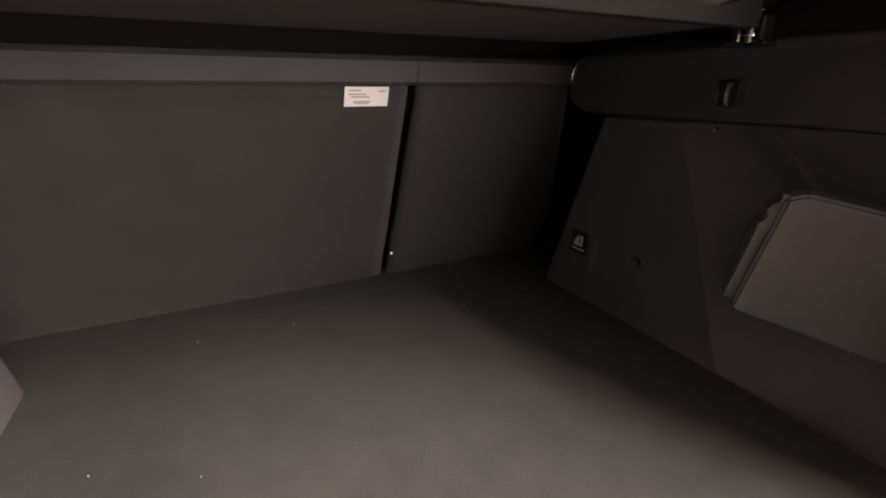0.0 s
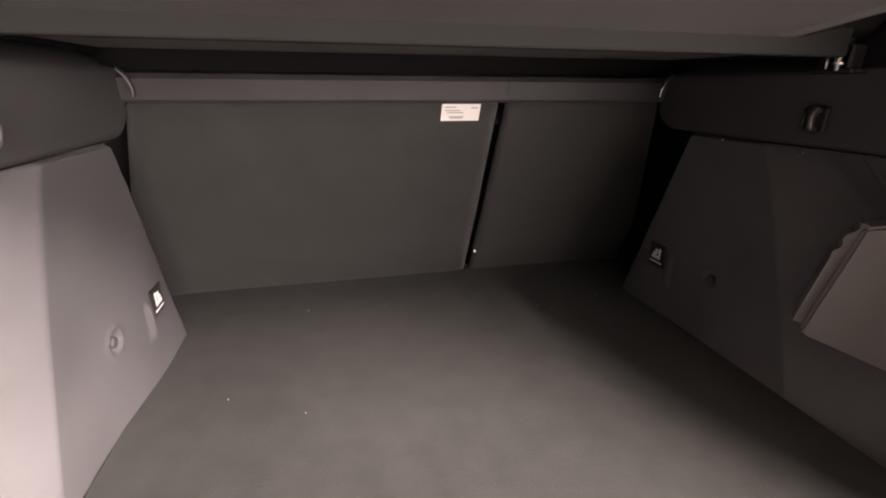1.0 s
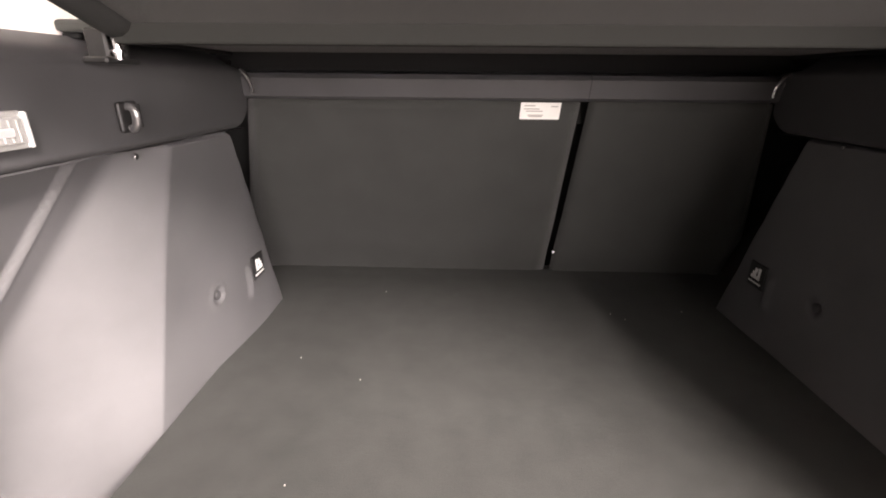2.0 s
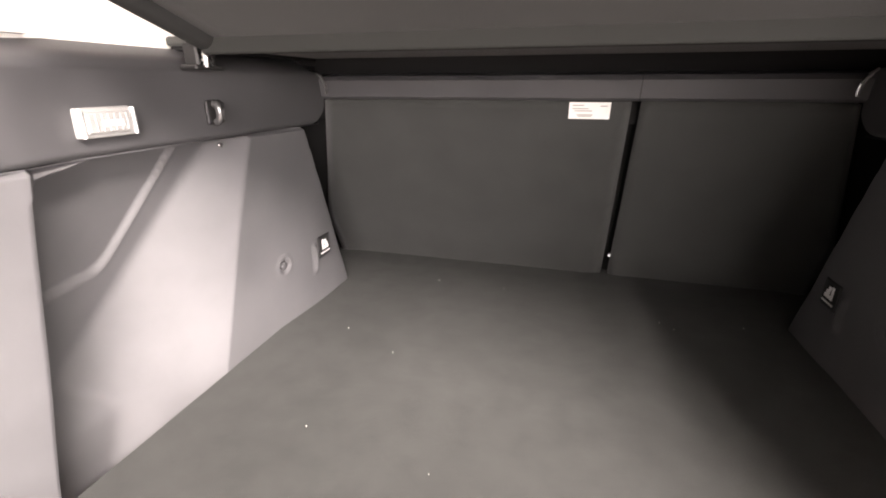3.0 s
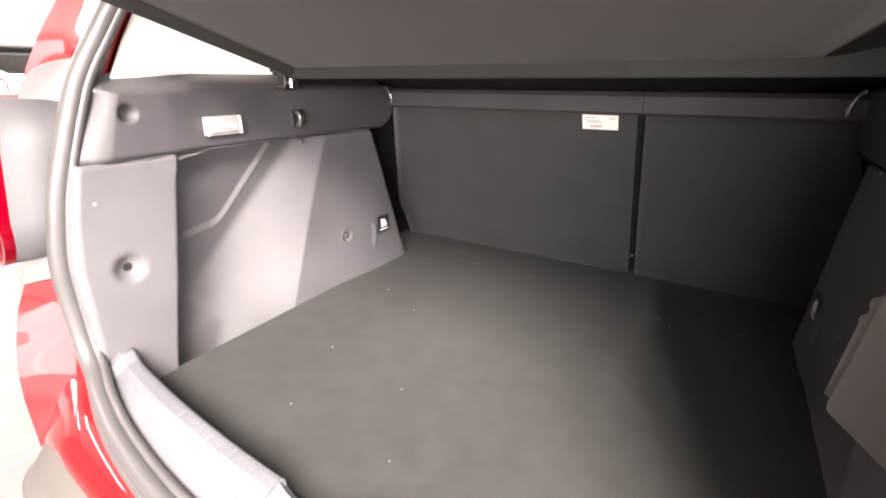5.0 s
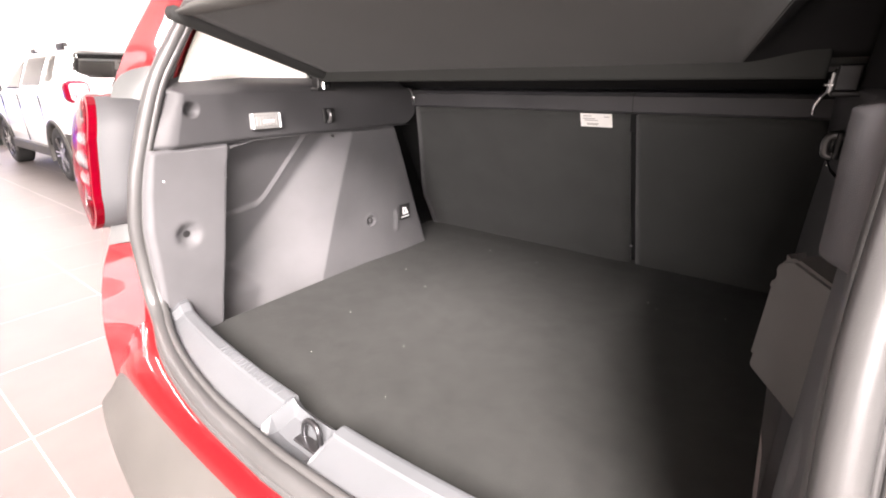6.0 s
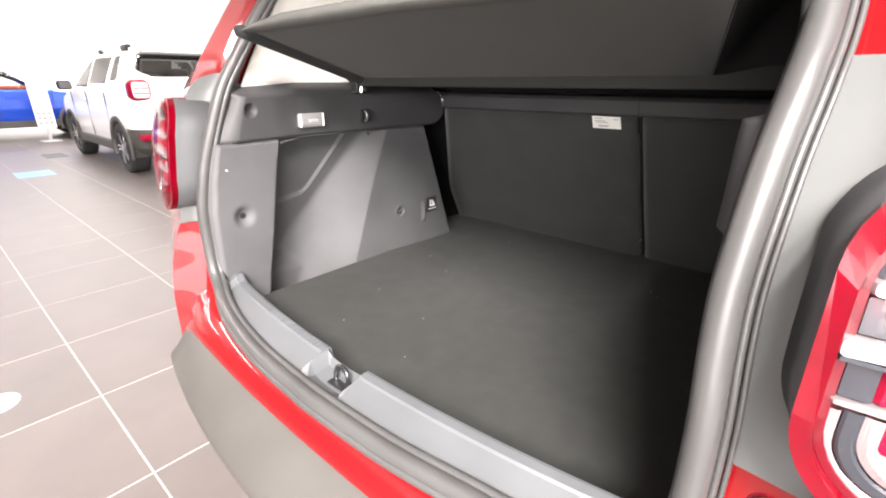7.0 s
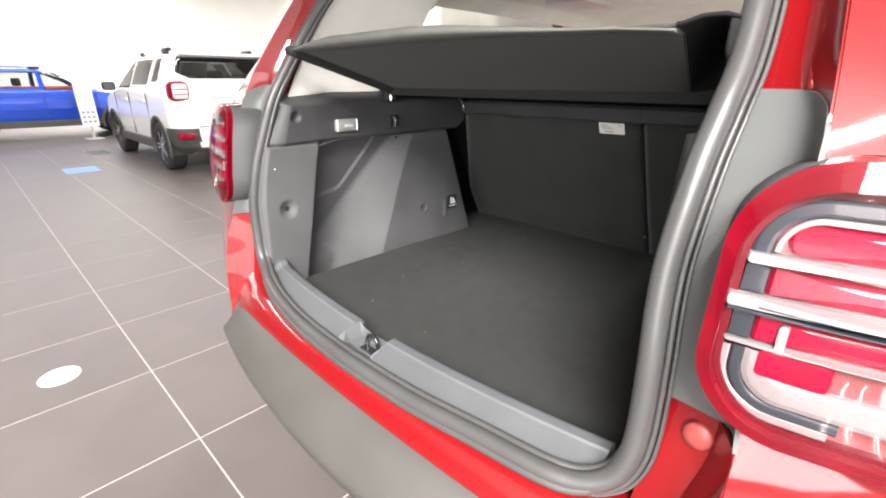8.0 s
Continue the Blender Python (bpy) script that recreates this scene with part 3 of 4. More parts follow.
for i in range(16):
    x = lerp(-0.26, -0.085, i / 15)
    yi = sill_in(x)
    part("rib", box_bm(x - 0.0012, x + 0.0012, yi - 0.016, yi - 0.0015, 0.786, 0.7935, 0.0005, 1), SILL, sill)

# body flange, skin and pillar: rows of z, then x, y of five lines from seal to flank
SKIN = [
    (0.560, 0.490, -0.040, 0.520, -0.055, 0.556, -0.078, 0.765, -0.010, 0.880, 0.20),
    (0.640, 0.495, -0.035, 0.522, -0.045, 0.556, -0.078, 0.770, -0.010, 0.880, 0.20),
    (0.780, 0.505, 0.000, 0.540, -0.006, 0.562, -0.074, 0.780, 0.000, 0.885, 0.21),
    (0.880, 0.512, 0.020, 0.565, 0.014, 0.592, -0.042, 0.790, 0.020, 0.890, 0.23),
    (0.930, 0.512, 0.026, 0.560, 0.018, 0.580, -0.012, 0.795, 0.040, 0.890, 0.24),
    (1.020, 0.506, 0.040, 0.552, 0.032, 0.574, -0.006, 0.800, 0.055, 0.890, 0.26),
    (1.120, 0.503, 0.070, 0.550, 0.058, 0.581, 0.018, 0.805, 0.075, 0.885, 0.29),
    (1.205, 0.500, 0.112, 0.550, 0.095, 0.580, 0.048, 0.805, 0.115, 0.880, 0.33),
    (1.234, 0.499, 0.125, 0.549, 0.108, 0.576, 0.056, 0.795, 0.135, 0.870, 0.35),
    (1.330, 0.488, 0.180, 0.534, 0.165, 0.560, 0.118, 0.770, 0.210, 0.840, 0.42),
    (1.440, 0.470, 0.245, 0.512, 0.235, 0.536, 0.190, 0.735, 0.300, 0.795, 0.52),
    (1.540, 0.440, 0.320, 0.480, 0.312, 0.502, 0.280, 0.690, 0.400, 0.740, 0.65),
    (1.610, 0.380, 0.400, 0.420, 0.395, 0.440, 0.370, 0.640, 0.520, 0.690, 0.80),
]


def skin_at(z):
    """The body lines at a height, eased between the rows."""
    near_rows = [table(SKIN, z + d) for d in (-0.036, -0.024, -0.012, 0.0, 0.012, 0.024, 0.036)]
    return [sum(r[k] for r in near_rows) / 7 for k in range(10)]


def folded_bm(s, z0, z1, proud=0.0, corner=0.0):
    """The strip from the seal to the lamp, its fold rounded; proud lifts it, corner rounds its outer top."""
    rows = []
    for i in range(29):
        row = []
        for k in range(19):
            u = k / 18
            z = lerp(z0, z1 - corner * (1 - math.sqrt(max(0.0, 1 - max(0.0, (u - 0.60) / 0.40) ** 2))), i / 28)
            v = skin_at(z)
            p0, p1, p2 = Vector((v[0] - (0.008 if s > 0 else 0.0), v[1])), Vector((lerp(v[2], v[4] - 0.008, step(1.26, 1.20, z)), v[3])), Vector((v[4], v[5]))
            m, q = p0.lerp(p1, 0.80), p1.lerp(p2, 0.6)
            if u < 0.5:
                p = p0.lerp(m, u / 0.5)
            elif u < 0.85:
                t = (u - 0.5) / 0.35
                p = m.lerp(p1, t).lerp(p1.lerp(q, t), t)
            else:
                p = q.lerp(p2, (u - 0.85) / 0.15)
            row.append((s * p.x, p.y - proud, z))
        rows.append(row)
    return sheet_bm(rows)


def skin_bm(s, z0, z1, cols, per=4):
    zs = [z0 + (z1 - z0) * i / 24 for i in range(25)]
    rows = []
    for z in zs:
        v = skin_at(z)
        pts = [(v[2 * c] - (0.008 if s > 0 and c == 0 else 0.0), v[2 * c + 1]) for c in cols]
        row = []
        for a, b in zip(pts, pts[1:]):
            for k in range(per):
                row.append((s * lerp(a[0], b[0], k / per), lerp(a[1], b[1], k / per), z))
        row.append((s * pts[-1][0], pts[-1][1], z))
        rows.append(row)
    return sheet_bm(rows)


for s in (-1, 1):
    thick(part("lower_flange", skin_bm(s, 0.64, 0.913, (0, 1)), RED, red_car, "glossy red flange beside the seal", smooth=True), 0.004, 0)
    thick(part("pillar_garnish", folded_bm(s, 0.914, 1.236, 0.005, 0.035), GREY, red_car, "satin grey plastic beside the tail lamp", smooth=True), 0.004, 0, 50)
    thick(part("pillar", folded_bm(s, 1.185, 1.61), RED, red_car, "glossy red rear pillar", smooth=True), 0.004, 0, 50)
    thick(part("lower_fold", skin_bm(s, 0.57, 0.913, (1, 2)), RED, red_car, smooth=True), 0.004, 0)
    thick(part("rear_quarter", skin_bm(s, 0.57, 1.61, (2, 3, 4)), RED, red_car, "glossy red rear quarter panel", smooth=True), 0.004, 0)
    stop = part("rubber_stop", disc_bm((s * 0.546, 0.017, 0.884), (s * -0.05, -1, 0.1), 0.0152, 0.010, 24, dish=0.002), STOP, red_car, "round red buffer", smooth=True)
    part("stop_base", disc_bm((s * 0.546, 0.018, 0.884), (s * -0.05, -1, 0.1), 0.0195, 0.004, 24), LENS_DEEP, stop)
    crease = []
    for k in range(20):
        v = table(SKIN, lerp(1.236, 1.60, k / 19))
        crease.append(Vector((s * lerp(v[2], v[4], 0.12), lerp(v[3], v[5], 0.12), lerp(1.236, 1.60, k / 19))))
    part("pillar_crease", tube_bm(crease, 0.004, 8), RED, red_car, smooth=True)
    # flank towards the front
    rows = []
    for z, x in ((0.30, 0.86), (0.45, 0.885), (0.66, 0.885), (0.90, 0.89), (1.10, 0.885), (1.20, 0.88)):
        rows.append([(s * x, y, z) for y in (0.22 + 0.1 * step(0.9, 1.2, z), 0.6, 1.0, 1.5, 2.0, 2.6)])
    thick(part("flank", sheet_bm(rows), RED, red_car, smooth=True), 0.006, 0)
    rows = []
    for z in (1.205, 1.24, 1.30, 1.34):
        v = table(SKIN, z)
        rows.append([(s * (lerp(v[8], v[8] - 0.01, k / 6)), lerp(v[9], 1.0, k / 6), z) for k in range(7)])
    thick(part("shoulder", sheet_bm(rows), RED, red_car, smooth=True), 0.006, 0)
    rows = []
    for z in (1.52, 1.56, 1.61):
        v = table(SKIN, z)
        rows.append([(s * v[8], lerp(v[9], 2.6, k / 6), z) for k in range(7)])
    thick(part("roof_side", sheet_bm(rows), RED, red_car, smooth=True), 0.006, 0)
    rows = []
    for z in (1.34, 1.43, 1.525):
        v = table(SKIN, z)
        rows.append([(s * (v[8] - 0.006), lerp(v[9] + 0.28, 2.6, k / 6), z) for k in range(7)])
    g = part("side_window", sheet_bm(rows), GLASS, red_car, smooth=True)
    g.visible_shadow = False
    rows = []
    for z in (1.205, 1.24, 1.30, 1.34):
        v = table(SKIN, z)
        rows.append([(s * (v[8] - 0.006), lerp(1.0, 2.6, k / 6), z) for k in range(7)])
    g = part("door_window", sheet_bm(rows), GLASS, red_car, smooth=True)
    g.visible_shadow = False
    rows = []
    for z in (1.34, 1.43, 1.525):
        v = table(SKIN, z)
        rows.append([(s * v[8], lerp(v[9], v[9] + 0.28, k / 3), z) for k in range(4)])
    thick(part("window_pillar", sheet_bm(rows), RED, red_car, smooth=True), 0.006, 0)
    for za, zb, y_off in ((1.505, 1.60, 0.03), (1.205, 1.345, 0.03)):
        rows = []
        for k in range(4):
            z = lerp(za, zb, k / 3)
            v = table(SKIN, z)
            rows.append([(s * (v[8] - 0.035 - 0.03 * step(1.52, 1.60, z)), lerp(v[9] + y_off, 2.58 if za > 1.4 else 0.98, q / 6), z) for q in range(7)])
        thick(part("cabin_trim", sheet_bm(rows), BEIGE, red_car, smooth=True), 0.004, 0)
    # pale inner trim of the pillar
    rows = []
    for z in (1.205, 1.26, 1.34, 1.44, 1.54):
        v = table(SKIN, z)
        x, y = v[0], v[1]
        rows.append([(s * (x - 0.006), y + 0.006, z), (s * (x + 0.006), y + 0.10, z), (s * (x + 0.012 - 0.02 * (z - 1.2)), y + 0.14, z), (s * (x + 0.02), y + 0.36, z)])
    thick(part("pillar_trim", sheet_bm(rows), BEIGE, red_car, "pale beige inner pillar trim"), 0.004, 0)

# roof, its lining, and the plain front end that closes the cabin
rows = []
for y, z in ((0.42, 1.600), (0.55, 1.635), (0.9, 1.665), (1.5, 1.675), (2.2, 1.66), (2.6, 1.62)):
    rows.append([(x, y + 0.10 * abs(x / 0.66) ** 3, z - 0.05 * abs(x / 0.66) ** 4) for x in [lerp(-0.66, 0.66, k / 20) for k in range(21)]])
thick(part("roof", sheet_bm(rows), RED, red_car, "glossy red roof", smooth=True), 0.006, 0)
rows = []
for y, z in ((0.44, 1.570), (0.9, 1.61), (1.5, 1.62), (2.2, 1.60), (2.6, 1.56)):
    rows.append([(x, y + 0.10 * abs(x / 0.66) ** 3, z - 0.06 * abs(x / 0.66) ** 4) for x in [lerp(-0.66, 0.66, k / 10) for k in range(11)]])
thick(part("roof_lining", sheet_bm(rows), BEIGE, red_car, "pale beige roof lining", smooth=True), 0.004, 0)
part("cabin_front", box_bm(-0.88, 0.88, 2.60, 2.63, 0.30, 1.10, 0.01), BEIGE, red_car)
screen = part("windscreen", box_bm(-0.80, 0.80, 2.60, 2.606, 1.10, 1.60), GLASS, red_car)
screen.visible_shadow = False
# unseen floor, coloured pale to bounce light up onto the roof lining
part("cabin_floor", box_bm(-0.80, 0.80, 0.80, 2.60, 0.60, 0.64, 0.01), BEIGE, red_car)
part("cabin_shelf", box_bm(-0.86, -0.62, 0.30, 0.9, 1.196, 1.202), DARK, red_car)
part("cabin_shelf", box_bm(0.62, 0.86, 0.30, 0.9, 1.196, 1.202), DARK, red_car)

part("belt_strap", box_bm(-0.70, -0.694, 0.655, 0.715, 1.30, 1.58), DARK, red_car, "dark seat belt")
part("quarter_pane", box_bm(-0.735, -0.725, 0.53, 0.63, 1.40, 1.50, 0.004), DARK, red_car, "small dark quarter window")
part("roof_lamp", box_bm(-0.62, -0.44, 1.42, 1.68, 1.555, 1.585, 0.01), SILVER, red_car, "pale roof lamp")

# front end, wheels and the raised boot lid
rows = []
for y, z, wd in ((2.60, 1.18, 0.86), (2.63, 1.12, 0.86), (3.2, 1.09, 0.85), (3.6, 1.03, 0.82), (3.85, 0.92, 0.76), (3.93, 0.76, 0.70), (3.93, 0.50, 0.70), (3.88, 0.34, 0.70)):
    rows.append([(lerp(-wd, wd, k / 12), y - 0.12 * (abs(k - 6) / 6) ** 3, z - 0.03 * (abs(k - 6) / 6) ** 2) for k in range(13)])
thick(part("bonnet", sheet_bm(rows), RED, red_car, smooth=True), 0.006, 0)
for s in (-1, 1):
    rows = []
    for z, x in ((0.30, 0.86), (0.45, 0.885), (0.66, 0.885), (0.90, 0.89), (1.08, 0.86)):
        rows.append([(s * (x - 0.16 * step(3.3, 3.85, y)), y, z) for y in (2.6, 2.9, 3.2, 3.5, 3.7, 3.85)])
    thick(part("front_wing", sheet_bm(rows), RED, red_car, smooth=True), 0.006, 0)
    for wy in (0.66, 3.33):
        rows = []
        for k in range(36):
            a = k * math.tau / 36
            rows.append([(s * 0.80 + c, wy + r * math.cos(a), 0.345 + r * math.sin(a)) for r, c in ((0.225, 0.10), (0.25, 0.112), (0.31, 0.112), (0.345, 0.08), (0.345, -0.08), (0.31, -0.112), (0.25, -0.112), (0.225, -0.10))])
        tyre = part("wheel", sheet_bm(rows + [rows[0]], closed=True), TYRE, red_car, smooth=True)
        part("rim", disc_bm((s * 0.80, wy, 0.345), (s, 0, 0), 0.226, 0.08, 28, dish=-0.03), CHROME, tyre)
rows = []
for y, z, wd in ((0.36, 1.655, 0.56), (0.20, 1.74, 0.57), (-0.20, 1.92, 0.56), (-0.52, 2.03, 0.54), (-0.60, 2.03, 0.52), (-0.66, 1.98, 0.50)):
    rows.append([(lerp(-wd, wd, k / 12), y, z - 0.04 * (abs(k - 6) / 6) ** 3) for k in range(13)])
thick(part("boot_lid", sheet_bm(rows), RED, red_car, "red boot lid, raised open", smooth=True), 0.06, 1.0)

# tail lamps
def lamp_at(s):
    def warp(u, v, w):
        return (s * (0.540 + u), -0.034 + 0.85 * u * u - w + 1.2 * max(0.0, v - 0.06) ** 2, 0.944 + v)
    return warp


def lamp_bar(warp, u0, u1, v0, v1, w0, w1, r=0.003):
    return slab_bm(rounded(u0, u1, v0, v1, r, 3), w0, w1, warp, 0.04)


def arch_bm(warp, u0, u1, v0, v1, r, d, w0, w1, up=True):
    """A band that rises at u0, turns through a corner and runs out to u1."""
    def path(k):
        pts = [(u0 + k, v0)]
        for i in range(10):
            a = radians(180 - 90 * i / 9)
            pts.append((u0 + r + (r - k) * math.cos(a), v1 - r + (r - k) * math.sin(a)))
        pts.append((lerp(u0 + r, u1, 0.5), v1 - k))
        pts.append((u1, v1 - k))
        return pts if up else [(u, v0 + v1 - v) for u, v in pts]
    a, b = path(0.0), path(d)
    rows = [[warp(*p, w0) for p in a], [warp(*p, w1 - 0.001) for p in a], [warp(lerp(p[0], q[0], 0.2), lerp(p[1], q[1], 0.2), w1) for p, q in zip(a, b)],
            [warp(lerp(p[0], q[0], 0.8), lerp(p[1], q[1], 0.8), w1) for p, q in zip(a, b)], [warp(*p, w1 - 0.001) for p in b], [warp(*p, w0) for p in b]]
    return sheet_bm(rows)


for s in (-1, 1):
    w = lamp_at(s)
    outer = rounded(-0.003, 0.262, 0.0, 0.244, 0.074, 9)
    lamp = part("tail_lamp", slab_bm(outer, -0.060, -0.012, w, 0.02), LENS_DEEP, red_car, "red and clear square tail lamp", smooth=False)
    wide = rounded(-0.016, 0.266, -0.006, 0.240, 0.074, 9)
    mid_o = rounded(-0.010, 0.264, -0.003, 0.242, 0.074, 9)
    rows = [[w(u, v, -0.085) for u, v in wide], [w(u, v, -0.066) for u, v in wide], [w(u, v, -0.050) for u, v in mid_o], [w(u, v, -0.004) for u, v in outer], [w(u * 0.99 + 0.001, v * 0.99 + 0.001, -0.004) for u, v in outer]]
    part("lamp_housing", sheet_bm(rows, closed=True), HOUSING, lamp, "dark grey plastic housing wall", smooth=True)
    part("rim", ring_bm(rounded(0.009, 0.254, 0.010, 0.222, 0.062, 9), outer, -0.040, 0.009, w), LENS_EDGE, lamp, "red lens rim", smooth=False)
    part("inner_rim", ring_bm(rounded(0.0145, 0.249, 0.015, 0.217, 0.057, 9), rounded(0.0092, 0.2538, 0.0102, 0.2218, 0.0618, 9), -0.012, -0.001, w), LENS_DEEP, lamp, "deep red step inside the rim")
    part("clear_field", slab_bm(rounded(0.004, 0.257, 0.008, 0.237, 0.068, 9), -0.016, -0.0105, w, 0.01), PINK, lamp, "pinkish clear lens field")
    # upper bracket
    part("smoke_band", arch_bm(w, 0.016, 0.235, 0.162, 0.213, 0.044, 0.013, -0.012, -0.003), SMOKE, lamp, "smoked band")
    part("light_guide", arch_bm(w, 0.031, 0.235, 0.168, 0.199, 0.030, 0.005, -0.012, -0.002), LAMP_SILVER, lamp, "silver light guide")
    part("red_block", lamp_bar(w, 0.038, 0.22, 0.1665, 0.1935, -0.012, -0.006, 0.010), LENS_RED, lamp)
    part("bar_upper", lamp_bar(w, 0.012, 0.240, 0.1565, 0.1655, -0.012, 0.002), LAMP_SILVER, lamp)
    # middle rows
    part("smoke_block", lamp_bar(w, 0.015, 0.0325, 0.131, 0.1545, -0.012, -0.004, 0.0012), SMOKE, lamp)
    part("red_block", lamp_bar(w, 0.033, 0.20, 0.131, 0.1545, -0.012, -0.006, 0.0012), LENS_RED, lamp)
    part("bar_middle", lamp_bar(w, 0.005, 0.246, 0.1185, 0.130, -0.012, 0.004), LAMP_SILVER, lamp)
    part("bar_shade", lamp_bar(w, 0.006, 0.246, 0.1145, 0.1180, -0.012, 0.002, 0.001), SMOKE, lamp)
    part("bar_groove", lamp_bar(w, 0.030, 0.20, 0.1215, 0.123, -0.012, 0.0046, 0.0005), SMOKE, lamp)
    part("smoke_block", lamp_bar(w, 0.015, 0.0315, 0.0895, 0.1135, -0.012, -0.004, 0.0012), SMOKE, lamp)
    part("red_block", lamp_bar(w, 0.032, 0.19, 0.0895, 0.1135, -0.012, -0.006, 0.0012), LENS_RED, lamp)
    part("post", lamp_bar(w, 0.050, 0.057, 0.074, 0.110, -0.012, -0.002), LAMP_SILVER, lamp)
    part("bar_lower", lamp_bar(w, 0.010, 0.244, 0.085, 0.0885, -0.012, 0.000, 0.0012), LAMP_SILVER, lamp)
    part("red_block", lamp_bar(w, 0.040, 0.092, 0.060, 0.0845, -0.012, -0.0015, 0.004), LENS_RED, lamp)
    # lower bracket
    part("outer_guide", arch_bm(w, 0.010, 0.10, 0.016, 0.080, 0.046, 0.010, -0.012, -0.003, up=False), LAMP_SILVER, lamp, "pale outer guide")
    part("smoke_band", arch_bm(w, 0.021, 0.105, 0.024, 0.082, 0.040, 0.010, -0.012, -0.0025, up=False), SMOKE, lamp, "smoked band")
    part("light_guide", arch_bm(w, 0.031, 0.235, 0.035, 0.082, 0.032, 0.024, -0.012, -0.002, up=False), LAMP_SILVER, lamp, "wide silver light guide")
    cov = part("cover", slab_bm(rounded(0.004, 0.258, 0.004, 0.240, 0.070, 9), 0.007, 0.010, w, 0.03), COVER, lamp, "clear outer lens", smooth=True)
    cov.visible_shadow = False

# bumper: red upper lip and dark lower, swept round the back
def sweep(profile, bow, drop, n=64, wrap=True):
    """Profile points (y, z) carried across the back; bow(y, z) bends them, drop(x, y, z) lowers them towards the corners."""
    rows = []
    for i in range(n + 1):
        x = lerp(-0.60, 0.60, i / n)
        turn_in = 3.0 * max(0.0, abs(x) - 0.52) ** 2 if wrap else 0.0
        rows.append([(x, y + bow(y, z) * x * x + turn_in, z - drop(x, y, z)) for y, z in profile])
    if wrap:
        for side in (-1, 1):
            extra = []
            for k in range(1, 13):
                a = radians(90 * k / 12)
                extra.append([(side * (0.60 + 0.27 * math.sin(a) - (y + 0.168) * math.sin(a) * 0.6), y + bow(y, z) * 0.36 + 0.0192 + 0.22 * math.sin(a) + 0.30 * (1 - math.cos(a)), z - drop(0.60, y, z)) for y, z in profile])
            rows = (extra[::-1] + rows) if side < 0 else rows + extra
    return sheet_bm(rows)


def corner_drop(x):
    return 0.05 * x * x + 1.9 * max(0.0, abs(x) - 0.40) ** 2


lip_profile = [(0.010, 0.700), (-0.030, 0.738), (-0.070, 0.753), (-0.088, 0.7555), (-0.093, 0.7535), (-0.099, 0.749), (-0.107, 0.735), (-0.110, 0.729), (-0.111, 0.722), (-0.109, 0.690)]
lip_ob = part("bumper_lip", sweep(lip_profile, lambda y, z: lerp(0.27, 0.12, step(-0.08, -0.11, y)), lambda x, y, z: corner_drop(x) * step(-0.085, -0.11, y), wrap=False), RED, red_car, "glossy red lip below the seal", smooth=True)
thick(lip_ob, 0.004, 0)
bumper_profile = [(-0.090, 0.712), (-0.102, 0.7205), (-0.110, 0.7215), (-0.117, 0.7195), (-0.146, 0.701), (-0.171, 0.672), (-0.1795, 0.654), (-0.182, 0.646), (-0.1815, 0.637),
                  (-0.172, 0.612), (-0.166, 0.596), (-0.150, 0.580), (-0.05, 0.56), (0.04, 0.50), (0.06, 0.32)]
bumper_ob = part("bumper", sweep(bumper_profile, lambda y, z: lerp(0.231, 0.13, step(-0.170, -0.115, y) * step(0.62, 0.70, z)), lambda x, y, z: corner_drop(x) * step(0.60, 0.71, z)), BUMPER, red_car, "dark grey textured plastic bumper", smooth=True)
thick(bumper_ob, 0.004, 0, 0)
for s in (-1, 1):
    rows = []
    for i in range(13):
        f = i / 12
        x = lerp(0.40, 0.60, f)
        y = -0.122 + 0.27 * x * x
        rows.append([(s * x, y + 0.004, 0.690), (s * x, y + 0.004, 0.735), (s * x, y + 0.018, 0.748 + 0.004 * f), (s * x, y + 0.040, 0.752 + 0.010 * f), (s * x, y + 0.062, 0.752 + 0.014 * f), (s * x, y + 0.085, 0.745)])
    thick(part("corner_fill", sheet_bm(rows), RED, red_car, smooth=True), 0.004, 0)

# door seal round the opening
half = [(0.0, -0.080, 0.768), (0.16, -0.073, 0.768), (0.30, -0.054, 0.770), (0.40, -0.031, 0.776), (0.455, -0.014, 0.788), (0.488, -0.006, 0.815), (0.4995, -0.003, 0.864),
        (0.5005, -0.001, 0.95), (0.495, 0.010, 1.02), (0.491, 0.024, 1.075), (0.487, 0.055, 1.16), (0.485, 0.080, 1.215), (0.481, 0.118, 1.274), (0.474, 0.165, 1.345), (0.460, 0.235, 1.44), (0.43, 0.305, 1.52), (0.36, 0.375, 1.58), (0.2, 0.40, 1.60), (0.0, 0.405, 1.605)]
other = [(0.0, -0.080, 0.768), (0.16, -0.073, 0.768), (0.30, -0.056, 0.769), (0.395, -0.046, 0.771), (0.440, -0.034, 0.775), (0.470, -0.020, 0.791), (0.485, -0.010, 0.820), (0.4895, -0.003, 0.864),
         (0.4885, -0.001, 0.95), (0.483, 0.010, 1.02), (0.4805, 0.024, 1.075), (0.483, 0.055, 1.16), (0.487, 0.082, 1.215), (0.488, 0.118, 1.268), (0.480, 0.165, 1.345), (0.462, 0.235, 1.44), (0.43, 0.305, 1.52), (0.36, 0.375, 1.58), (0.2, 0.40, 1.60), (0.0, 0.405, 1.605)]
loop = other + [(-x, y, z) for x, y, z in half[-2:0:-1]]
loop = smooth_path(loop + [loop[0]], 6)[:-1]
seal = part("door_seal", tube_bm(loop, 0.0135, 12, closed=True), RUBBER, red_car, "grey rubber seal round the boot opening", smooth=True)


def offset_loop(d, back):
    c = Vector((0, 0.1, 1.15))
    out_ = []
    n = len(loop)
    for i, p in enumerate(loop):
        t = (loop[(i + 1) % n] - loop[i - 1]).normalized()
